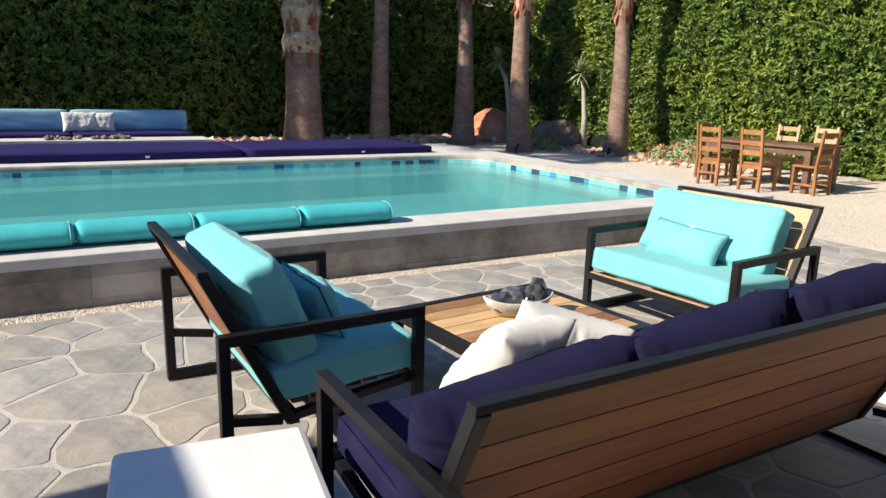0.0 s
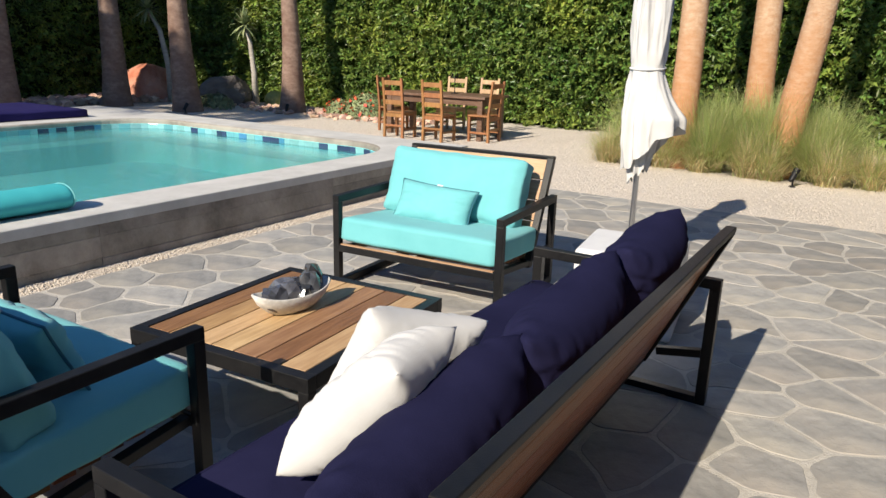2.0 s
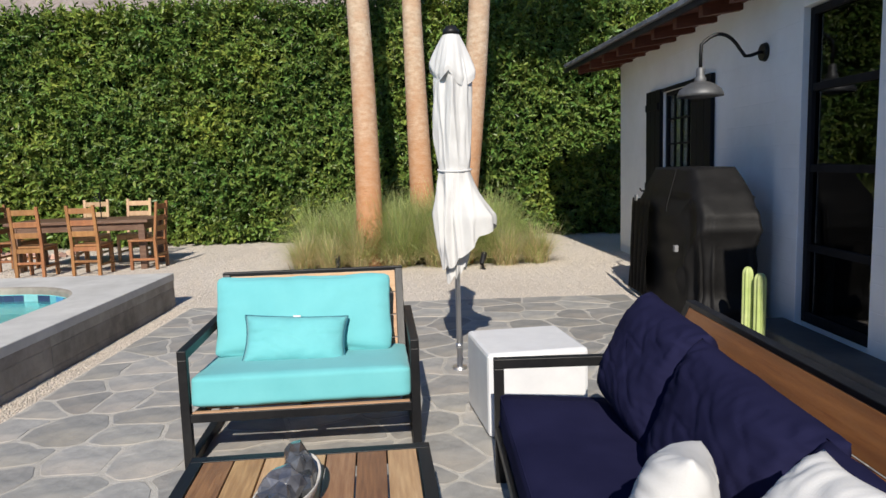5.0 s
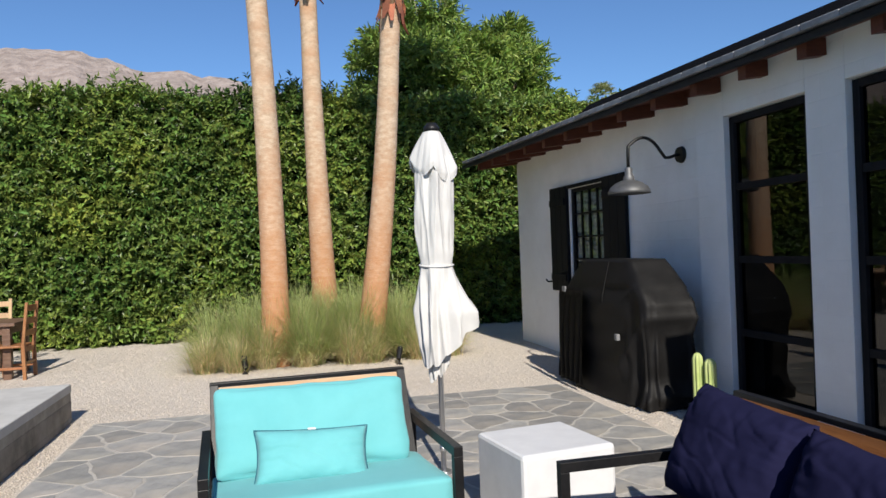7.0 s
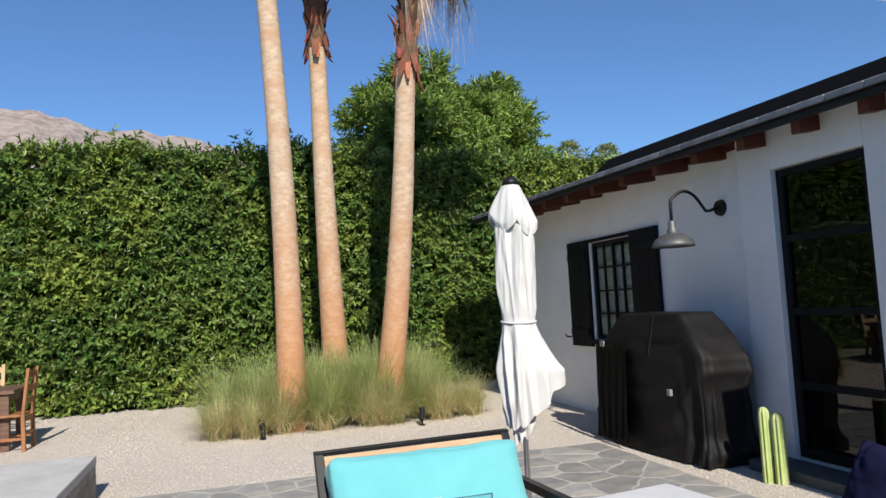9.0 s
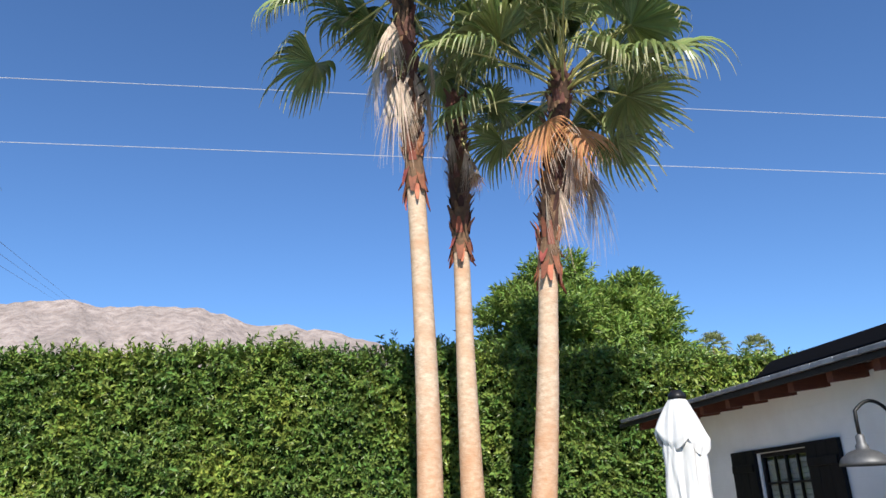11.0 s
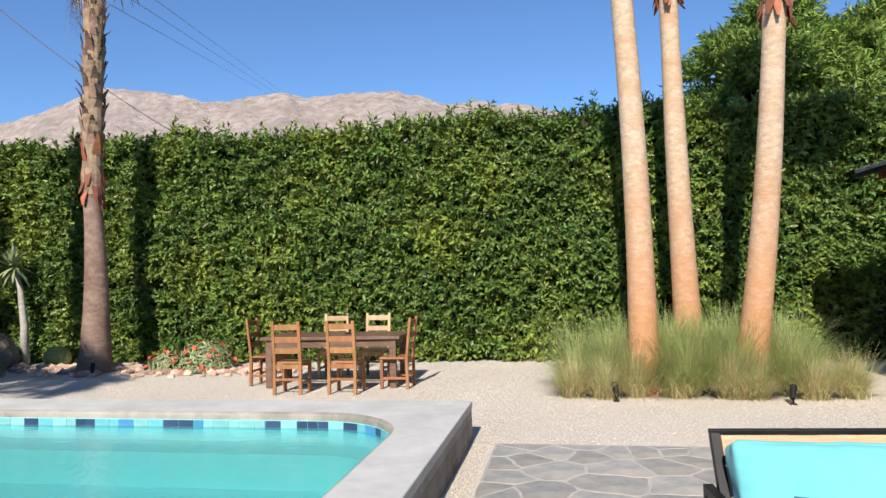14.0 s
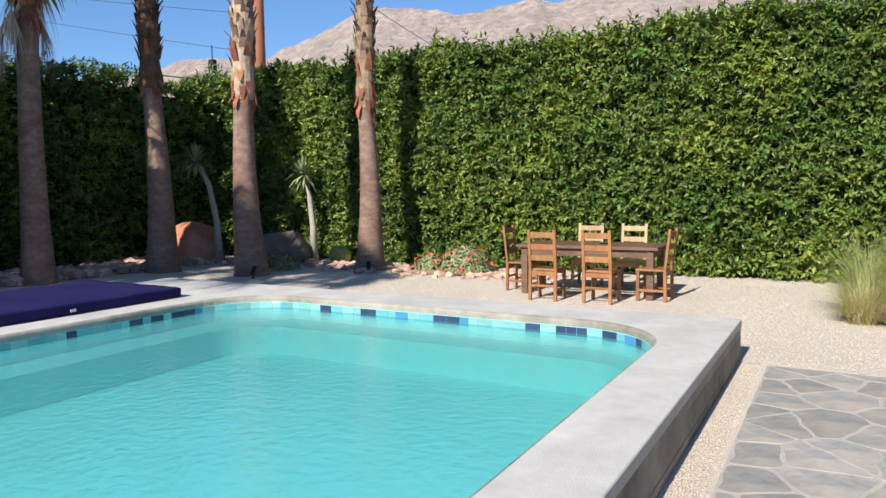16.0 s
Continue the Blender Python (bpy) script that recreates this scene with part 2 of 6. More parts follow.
M["plank_dark"] = material("teak_plank_dark", (0.17, 0.075, 0.032), (0.33, 0.165, 0.075), 0.5, scale=6, stretch=(14, 1, 14), bump=0.3, bump_scale=60, c3=(0.13, 0.055, 0.026), c3_scale=3.5, c3_amount=0.6, random_tint=0.15)
M["plank_pale"] = material("teak_plank_pale", (0.44, 0.265, 0.125), (0.62, 0.42, 0.225), 0.55, scale=6, stretch=(14, 1, 14), bump=0.3, bump_scale=60, c3=(0.34, 0.19, 0.09), c3_scale=3.5, c3_amount=0.5, random_tint=0.15)
M["teak_pale"] = material("teak_sunbleached", (0.40, 0.225, 0.125), (0.60, 0.385, 0.235), 0.5, scale=5, stretch=(1, 14, 14), bump=0.3, bump_scale=60, c3=(0.33, 0.17, 0.09), c3_scale=2.5, c3_amount=0.5, random_tint=0.15)
M["chair_pale"] = material("dining_wood_bleached", (0.42, 0.27, 0.145), (0.58, 0.41, 0.25), 0.6, scale=6, stretch=(6, 6, 1), bump=0.15, bump_scale=60, c3=(0.30, 0.17, 0.085), c3_scale=3, random_tint=0.15)
M["blind"] = material("white_blind", (0.72, 0.71, 0.68), (0.80, 0.79, 0.76), 0.7, scale=8)
M["boot_pale"] = material("palm_boot_pale", (0.15, 0.088, 0.066), (0.37, 0.255, 0.20), 0.9, scale=7, random_tint=0.5, island=True, bump=0.4, bump_scale=20)
M["boot_mid"] = material("palm_boot_brown", (0.09, 0.05, 0.036), (0.26, 0.165, 0.12), 0.9, scale=7, random_tint=0.5, island=True, bump=0.4, bump_scale=20)
M["chair_wood"] = material("dining_wood", (0.235, 0.095, 0.034), (0.37, 0.175, 0.07), 0.5, scale=6, stretch=(6, 6, 1), bump=0.15, bump_scale=60, c3=(0.15, 0.06, 0.024), c3_scale=3, random_tint=0.2)
M["table_wood"] = material("table_wood", (0.085, 0.042, 0.026), (0.17, 0.095, 0.06), 0.5, scale=6, stretch=(1, 8, 8), bump=0.2, bump_scale=50, c3=(0.24, 0.16, 0.11), c3_scale=2)
M["aqua"] = material("aqua_canvas", (0.125, 0.43, 0.455), (0.155, 0.48, 0.50), 0.85, scale=3, bump=0.25, bump_scale=350, sheen=0.1, bump_dist=0.003, spec=0.2)
M["aqua_dark"] = material("teal_roll_canvas", (0.03, 0.37, 0.41), (0.045, 0.44, 0.475), 0.8, scale=3, bump=0.25, bump_scale=300, bump_dist=0.003, spec=0.25)
M["piping"] = material("dark_piping", (0.015, 0.10, 0.14), (0.02, 0.14, 0.18), 0.8, scale=30)
M["navy"] = material("navy_canvas", (0.0112, 0.0116, 0.035), (0.0180, 0.0182, 0.052), 0.95, scale=3, bump=0.3, bump_scale=300, bump_dist=0.003, spec=0.03)
M["navy_mat"] = material("navy_mat_canvas", (0.013, 0.011, 0.066), (0.018, 0.015, 0.088), 0.85, scale=2, bump=0.2, bump_scale=200, spec=0.15, c3=(0.022, 0.019, 0.10), c3_scale=1)
M["white_cloth"] = material("white_cloth", (0.56, 0.553, 0.54), (0.64, 0.633, 0.62), 0.9, scale=4, bump=0.25, bump_scale=260, bump_dist=0.003, spec=0.1)
M["umbrella_cloth"] = material("umbrella_cloth", (0.62, 0.61, 0.59), (0.71, 0.70, 0.68), 0.9, scale=4, bump=0.2, bump_scale=260, bump_dist=0.003, spec=0.1, transl=0.12)
M["white_plastic"] = material("white_resin", (0.61, 0.61, 0.62), (0.69, 0.69, 0.695), 0.5, scale=8, bump=0.05, bump_scale=200)
M["bowl"] = material("speckled_bowl", (0.42, 0.40, 0.37), (0.66, 0.64, 0.60), 0.7, scale=40, bump=0.2, bump_scale=90)
M["dark_glass"] = material("dark_glass_rock", (0.03, 0.033, 0.04), (0.12, 0.125, 0.14), 0.12, scale=12, bump=0.3, bump_scale=30, random_tint=0.6, spec=0.8)
M["aluminium"] = material("brushed_pole", (0.55, 0.55, 0.56), (0.66, 0.66, 0.67), 0.35, metal=0.9, scale=20, stretch=(8, 8, 1))
def block_courses(m):
    """Faint raised courses of painted block under the fine relief."""
    nt = m.node_tree
    N, L = nt.nodes.new, nt.links.new
    tc, sp, cb, br, bp = N("ShaderNodeTexCoord"), N("ShaderNodeSeparateXYZ"), N("ShaderNodeCombineXYZ"), N("ShaderNodeTexBrick"), N("ShaderNodeBump")
    L(tc.outputs["Object"], sp.inputs[0])
    L(sp.outputs[1], cb.inputs[0])
    L(sp.outputs[2], cb.inputs[1])
    L(cb.outputs[0], br.inputs["Vector"])
    br.inputs["Scale"].default_value = 1.0
    br.inputs["Brick Width"].default_value, br.inputs["Row Height"].default_value, br.inputs["Mortar Size"].default_value = 0.40, 0.195, 0.007
    br.inputs["Mortar Smooth"].default_value = 0.6
    old = nt.nodes["Principled BSDF"].inputs["Normal"].links[0].from_socket
    bp.invert = True
    bp.inputs["Strength"].default_value, bp.inputs["Distance"].default_value = 0.35, 0.004
    L(br.outputs["Fac"], bp.inputs["Height"])
    L(old, bp.inputs["Normal"])
    L(bp.outputs[0], nt.nodes["Principled BSDF"].inputs["Normal"])


M["slate"] = material("dark_ledge_stone", (0.045, 0.046, 0.05), (0.085, 0.085, 0.088), 0.7, scale=6, bump=0.4, bump_scale=25, c3=(0.12, 0.115, 0.11), c3_scale=2)
M["house_wall"] = material("white_painted_block", (0.79, 0.785, 0.77), (0.86, 0.855, 0.845), 0.8, scale=3, bump=0.22, bump_scale=9, c3=(0.72, 0.70, 0.66), c3_scale=0.9, c3_amount=0.4, bump_dist=0.012)
block_courses(M["house_wall"])
M["black_paint"] = material("black_painted_wood", (0.008, 0.008, 0.009), (0.018, 0.018, 0.02), 0.6, scale=12, stretch=(1, 1, 0.2), bump=0.2, bump_scale=60, spec=0.1)
M["redwood"] = material("red_brown_rafter", (0.085, 0.021, 0.010), (0.15, 0.042, 0.018), 0.65, scale=8, stretch=(1, 6, 6), bump=0.2, bump_scale=50)
M["roof_tile"] = material("grey_roof_tile", (0.17, 0.18, 0.20), (0.29, 0.30, 0.32), 0.8, scale=8, bump=0.3, bump_scale=40, random_tint=0.25, c3=(0.36, 0.36, 0.37), c3_scale=3)
M["gutter"] = material("dark_gutter", (0.014, 0.015, 0.017), (0.025, 0.026, 0.029), 0.6, scale=10, spec=0.2)
M["solar"] = material("black_solar_mat", (0.004, 0.004, 0.005), (0.008, 0.008, 0.009), 0.75, scale=10, stretch=(1, 20, 1), bump=0.4, bump_scale=20, spec=0.02)
M["grill_cover"] = material("black_grill_cover", (0.0065, 0.0062, 0.0062), (0.0125, 0.012, 0.012), 0.6, scale=6, bump=0.3, bump_scale=60, bump_dist=0.005, spec=0.18)
M["grey_tag"] = material("grey_tag", (0.16, 0.16, 0.165), (0.24, 0.24, 0.245), 0.5)
M["cactus"] = material("cactus_skin", (0.33, 0.42, 0.13), (0.46, 0.53, 0.21), 0.6, scale=10, bump=0.2, bump_scale=50, c3=(0.5, 0.5, 0.3), c3_scale=4)
M["barrel"] = material("barrel_cactus_skin", (0.22, 0.24, 0.07), (0.36, 0.36, 0.13), 0.7, scale=10, bump=0.3, bump_scale=50)
M["lamp_metal"] = material("galvanised_shade", (0.10, 0.103, 0.107), (0.17, 0.173, 0.178), 0.55, metal=0.6, scale=9, c3=(0.07, 0.07, 0.07), c3_scale=3)
M["hedge_leaf"] = material("hedge_leaf", (0.074, 0.138, 0.030), (0.158, 0.232, 0.052), 0.38, scale=1.3, random_tint=0.6, island=True, transl=0.24, spec=0.4, c3=(0.28, 0.34, 0.062), c3_scale=0.9, c3_amount=0.65)
# shade inside the hedge, put into a near-black colour
M["hedge_shade_core"] = material("hedge_shade_core", (0.010, 0.016, 0.005), (0.022, 0.030, 0.009), 0.95, scale=6, bump=0.8, bump_scale=12, bump_dist=0.05, spec=0.05)
M["tree_leaf"] = material("tree_leaf", (0.115, 0.20, 0.034), (0.23, 0.325, 0.068), 0.5, scale=0.8, random_tint=0.5, island=True, transl=0.32)
M["bark"] = material("bark", (0.09, 0.065, 0.045), (0.17, 0.13, 0.09), 0.9, scale=6, stretch=(3, 3, 0.6), bump=0.6, bump_scale=14)
M["palm_leaf"] = material("palm_leaf", (0.095, 0.145, 0.033), (0.22, 0.265, 0.095), 0.36, scale=2, random_tint=0.4, island=True, transl=0.25, spec=0.6)
M["palm_tip"] = material("palm_leaf_tip", (0.23, 0.24, 0.10), (0.38, 0.36, 0.19), 0.6, scale=3, random_tint=0.3, island=True, transl=0.2)
M["palm_dead"] = material("palm_dead_leaf", (0.40, 0.29, 0.21), (0.62, 0.50, 0.40), 0.85, scale=3, random_tint=0.4, island=True, transl=0.2)
M["palm_rust"] = material("palm_rust_leaf", (0.42, 0.175, 0.06), (0.58, 0.31, 0.14), 0.8, scale=3, random_tint=0.3, island=True, transl=0.35)
M["petiole"] = material("petiole", (0.24, 0.24, 0.075), (0.4, 0.36, 0.13), 0.5, scale=5)
M["trunk_n"] = material("palm_trunk_smooth", (0.37, 0.255, 0.165), (0.57, 0.44, 0.32), 0.88, scale=6, stretch=(1.6, 1.6, 3), bump=0.7, bump_scale=14, c3=(0.42, 0.23, 0.125), c3_scale=1.1, c3_amount=0.75, bump_dist=0.014, foot=(0.43, 0.185, 0.07), detail=9)
M["trunk_w"] = material("palm_trunk_grey", (0.150, 0.088, 0.065), (0.31, 0.215, 0.168), 0.9, scale=5, stretch=(1.5, 1.5, 2.4), bump=0.6, bump_scale=10, c3=(0.12, 0.058, 0.040), c3_scale=1.2, c3_amount=0.7, bump_dist=0.015)
M["boot"] = material("palm_boot", (0.045, 0.020, 0.013), (0.125, 0.058, 0.037), 0.9, scale=7, random_tint=0.5, island=True, bump=0.4, bump_scale=20)
M["boot_red"] = material("palm_boot_red", (0.17, 0.040, 0.025), (0.36, 0.115, 0.065), 0.8, scale=7, random_tint=0.4, island=True)
M["grass_green"] = material("grass_green", (0.36, 0.45, 0.155), (0.55, 0.60, 0.27), 0.65, scale=2, random_tint=0.3, island=True, transl=0.5)
M["grass_straw"] = material("grass_straw", (0.62, 0.51, 0.29), (0.80, 0.69, 0.44), 0.8, scale=2, random_tint=0.3, island=True, transl=0.45)
M["rock_red"] = material("red_boulder", (0.36, 0.095, 0.05), (0.56, 0.235, 0.145), 0.85, scale=3, bump=0.8, bump_scale=9, c3=(0.66, 0.49, 0.40), c3_scale=1.1, c3_amount=0.4, bump_dist=0.05)
M["pale_stem"] = material("yucca_stem", (0.30, 0.275, 0.235), (0.46, 0.43, 0.375), 0.9, scale=6, stretch=(1, 1, 4), bump=0.4, bump_scale=16)
M["rock_grey"] = material("grey_boulder", (0.10, 0.085, 0.075), (0.19, 0.165, 0.145), 0.9, scale=3, bump=0.7, bump_scale=9, bump_dist=0.04)
M["rocks"] = material("rubble", (0.33, 0.19, 0.135), (0.60, 0.42, 0.33), 0.9, scale=8, random_tint=0.5, island=True)
M["flower"] = material("red_flower", (0.55, 0.05, 0.02), (0.7, 0.12, 0.05), 0.6, random_tint=0.3, island=True)
M["succulent"] = material("succulent_leaf", (0.16, 0.22, 0.09), (0.28, 0.31, 0.16), 0.6, random_tint=0.35, island=True)
M["mountain"] = material("desert_mountain", (0.18, 0.14, 0.122), (0.375, 0.315, 0.285), 0.95, scale=0.03, c3=(0.16, 0.135, 0.12), c3_scale=0.006, c3_amount=0.55, bump=0.8, bump_scale=0.04, bump_dist=18, detail=13)
M["pole_wood"] = material("utility_pole_wood", (0.22, 0.075, 0.04), (0.32, 0.13, 0.07), 0.85, scale=5, stretch=(4, 4, 0.4), bump=0.3, bump_scale=30)
M["wire"] = material("wire", (0.35, 0.35, 0.36), (0.45, 0.45, 0.46), 0.6)
M["wire_dark"] = material("dark_wire", (0.02, 0.02, 0.02), (0.03, 0.03, 0.03), 0.6)
M["blue_stripe"] = material("ombre_blue_canvas", (0.10, 0.30, 0.46), (0.28, 0.5, 0.62), 0.85, scale=1.2, stretch=(1, 1, 4))
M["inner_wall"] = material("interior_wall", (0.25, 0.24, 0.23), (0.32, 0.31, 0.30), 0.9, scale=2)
TILES = [material("tile_" + k, c, tuple(min(1, v * 1.25) for v in c), 0.15, scale=12, random_tint=0.2) for k, c in
         (("navy", (0.028, 0.045, 0.095)), ("azure", (0.05, 0.19, 0.33)), ("aqua", (0.10, 0.31, 0.345)), ("pale", (0.17, 0.37, 0.385)))]


def glass_material(name, tint, rough, ior, bump_scale=0.0, bump_strength=0.0, body=None, cloud=0.0):
    """See-through, with mirror gloss by the angle."""
    m = bpy.data.materials.new(name)
    m.use_nodes = True
    nt = m.node_tree
    nt.nodes.clear()
    N, L = nt.nodes.new, nt.links.new
    out = N("ShaderNodeOutputMaterial")
    mix = N("ShaderNodeMixShader")
    t = N("ShaderNodeBsdfTransparent")
    t.inputs[0].default_value = (*tint, 1)
    g = N("ShaderNodeBsdfGlossy")
    g.inputs["Roughness"].default_value = rough
    f = N("ShaderNodeLayerWeight")
    f.inputs["Blend"].default_value = 0.5
    pw = N("ShaderNodeMath")
    pw.operation = "POWER"
    pw.inputs[1].default_value = 4.0
    L(f.outputs["Facing"], pw.inputs[0])
    sc = N("ShaderNodeMapRange")
    sc.inputs["To Min"].default_value = ((ior - 1) / (ior + 1)) ** 2
    L(pw.outputs[0], sc.inputs[0])
    L(sc.outputs[0], mix.inputs[0])
    under = t.outputs[0]
    if body:
        df = N("ShaderNodeBsdfDiffuse")
        df.inputs[0].default_value = (*body, 1)
        m2 = N("ShaderNodeMixShader")
        m2.inputs[0].default_value = cloud
        L(t.outputs[0], m2.inputs[1])
        L(df.outputs[0], m2.inputs[2])
        under = m2.outputs[0]
    L(under, mix.inputs[1])
    L(g.outputs[0], mix.inputs[2])
    L(mix.outputs[0], out.inputs[0])
    if bump_scale:
        tc = N("ShaderNodeTexCoord")
        n = N("ShaderNodeTexNoise")
        n.inputs["Scale"].default_value, n.inputs["Detail"].default_value = bump_scale, 3
        L(tc.outputs["Object"], n.inputs["Vector"])
        bp = N("ShaderNodeBump")
        bp.inputs["Strength"].default_value, bp.inputs["Distance"].default_value = bump_strength, 0.02
        L(n.outputs[0], bp.inputs["Height"])
        L(bp.outputs[0], g.inputs["Normal"])
        L(bp.outputs[0], f.inputs["Normal"])
    return m


M["water"] = glass_material("pool_water", (0.80, 0.955, 0.945), 0.02, 1.33, 13.0, 0.46, (0.165, 0.675, 0.70), 0.40)
M["clear_pane"] = glass_material("clear_window_glass", (0.80, 0.82, 0.83), 0.0, 1.5)
M["pane"] = glass_material("window_glass", (0.30, 0.32, 0.33), 0.0, 1.6)


# ---- ground ----
def ground():
    xs = np.unique(np.concatenate([np.linspace(-3000, -40, 12), np.linspace(-40, 40, 41), np.linspace(40, 3000, 12), [-2.17, -2.1, -1.98, -1.93]]))
    ys = np.unique(np.concatenate([np.linspace(-3000, -30, 12), np.linspace(-30, 40, 36), np.linspace(40, 4000, 14), [8.5, 8.8, 8.95]]))
    X, Y = np.meshgrid(xs, ys, indexing="ij")
    Z = np.where((X > -2.3) & (X < -1.95) & (Y < 8.6), -0.015, 0.0)
    V = np.stack([X, Y, Z], -1).reshape(-1, 3)
    nx, ny = X.shape
    idx = np.arange(nx * ny).reshape(nx, ny)
    F = np.stack([idx[:-1, :-1], idx[1:, :-1], idx[1:, 1:], idx[:-1, 1:]], -1).reshape(-1, 4)
    cx, cy = V[F][:, :, 0].mean(1), V[F][:, :, 1].mean(1)
    keep = ~((cx > -7.9) & (cx < -2.7) & (cy > -6) & (cy < 8.0))
    ob = raw("ground", V, F[keep], M["gravel"])
    return tagged(ob, "pale tan decomposed gravel covering the yard", "ground", kind="structure")


ground()
PX0, PX1, PY0, PY1 = -7.85, -2.66, -5.0, 8.15   # the pool's inner rectangle
WALL_X, WALL_Y, TOP = -2.17, 8.82, 0.365


def rounded(x0, x1, y0, y1, r, n=10):
    pts = []
    for cx, cy, a0 in ((x1 - r, y1 - r, 0), (x0 + r, y1 - r, 90), (x0 + r, y0 + r, 180), (x1 - r, y0 + r, 270)):
        for k in range(n + 1):
            a = radians(a0 + 90 * k / n)
            pts.append((cx + r * math.cos(a), cy + r * math.sin(a)))
    return pts


def pool():
    base = thing("pool", pose(0, 0, 0), "raised rectangular pool with turquoise water and rounded corners", "pool", kind="structure")
    inner = rounded(PX0, PX1, PY0, PY1, 0.85)
    n = len(inner)
    # coping with its inner edge rounded over; butted against the wall boards outside
    outer = []
    ox0, ox1, oy0, oy1 = -10.1, WALL_X, -6.0, WALL_Y
    per = {0: (ox1, oy1), 1: (ox0, oy1), 2: (ox0, oy0), 3: (ox1, oy0)}
    for i, (x, y) in enumerate(inner):
        q, k = divmod(i, 11)
        t = k / 10
        cx, cy = per[q]
        r = 0.85
        fx = {0: (ox1, PY1 - r), 1: (PX0 + r, oy1), 2: (ox0, PY0 + r), 3: (PX1 - r, oy0)}[q]
        gx = {0: (PX1 - r, oy1), 1: (ox0, PY1 - r), 2: (PX0 + r, oy0), 3: (ox1, PY0 + r)}[q]
        if t <= 0.5:
            s = t * 2
            outer.append((fx[0] + (cx - fx[0]) * s, fx[1] + (cy - fx[1]) * s))
        else:
            s = t * 2 - 1
            outer.append((cx + (gx[0] - cx) * s, cy + (gx[1] - cy) * s))
    bm = bmesh.new()

    def ring(pts, z, inset=0.0):
        out = []
        for i, p in enumerate(pts):
            a, b = Vector(pts[i - 1]), Vector(pts[(i + 1) % n])
            d = (b - a).normalized()
            nn = Vector((-d.y, d.x))
            q = Vector(p) + nn * inset
            out.append(bm.verts.new((q.x, q.y, z)))
        return out
    rings = [ring(outer, TOP - 0.075), ring(outer, TOP - 0.006), ring(outer, TOP, 0.006), ring(inner, TOP, -0.03)]
    for r0, r1 in zip(rings[:4], rings[1:4]):
        for k in range(n):
            bm.faces.new((r0[k], r0[(k + 1) % n], r1[(k + 1) % n], r1[k]))
    part("coping", bm, M["coping"], base, "pale troweled concrete coping")
    bm = bmesh.new()
    rings = [ring(inner, TOP, -0.03), ring(inner, TOP - 0.012, -0.008), ring(inner, TOP - 0.03), ring(inner, TOP - 0.075)]
    for r0, r1 in zip(rings, rings[1:]):
        for k in range(n):
            bm.faces.new((r0[k], r0[(k + 1) % n], r1[(k + 1) % n], r1[k]))
    part("coping_lip", bm, M["concrete_wall"], base, "rounded grey lip of the coping")
    # basin
    bm = bmesh.new()
    r0 = [bm.verts.new((x, y, TOP - 0.075)) for x, y in inner]
    r1 = [bm.verts.new((x, y, 0.09)) for x, y in inner]
    ins = rounded(PX0 + 0.42, PX1 - 0.10, PY0 + 0.4, PY1 - 0.42, 0.6)
    r2 = [bm.verts.new((x, y, 0.075)) for x, y in ins]
    r3 = [bm.verts.new((x, y, -0.24)) for x, y in ins]
    for a, b in ((r0, r1), (r1, r2), (r2, r3)):
        for k in range(n):
            bm.faces.new((a[k], a[(k + 1) % n], b[(k + 1) % n], b[k]))
    bm.faces.new(r3)
    part("basin", bm, M["plaster_pool"], base, "aqua plaster basin with a ledge under water")
    w = rounded(PX0 + 0.002, PX1 - 0.002, PY0 + 0.002, PY1 - 0.002, 0.85)
    wat = raw("pool_water", [(x, y, 0.222) for x, y in w], [list(range(len(w)))], M["water"])
    tagged(wat, "still turquoise pool water with faint ripples", "water", kind="structure")
    # waterline tiles
    rnd = random.Random(5)
    path = []
    for i in range(n):
        a, b = Vector(inner[i]), Vector(inner[(i + 1) % n])
        path.append((a, b, (b - a).length))
    length = sum(p[2] for p in path)
    kinds = []
    for mm in TILES:
        for L_ in (0.105, 0.16):
            tb = bmesh.new()
            box(tb, 0.002, L_ - 0.002, -0.004, 0.006, 0, 0.085, 0.0015)
            me = bpy.data.meshes.new("tile")
            tb.to_mesh(me)
            tb.free()
            me.materials.append(mm)
            kinds.append((me, L_))

    def at(s):
        for a, b, l in path:
            if s <= l:
                return a + (b - a) * (s / max(l, 1e-6)), (b - a)
            s -= l
        return Vector(inner[0]), Vector((0, 1))
    s, count = 0.0, 0
    while s < length - 0.25 and count < 290:
        long_ = rnd.random() < 0.5
        kind = rnd.choices((0, 1, 2, 3), (0.24, 0.10, 0.33, 0.33))[0]
        me, L_ = kinds[kind * 2 + long_]
        p, d = at(s)
        q, _ = at(s + L_)
        if p.y > -0.4 or p.x > -3:
            d = q - p
            share("tile", me, pose(p.x, p.y, 0.2, 0, 0, math.degrees(math.atan2(d.y, d.x))), base)
            count += 1
        s += L_
    return base


pool()


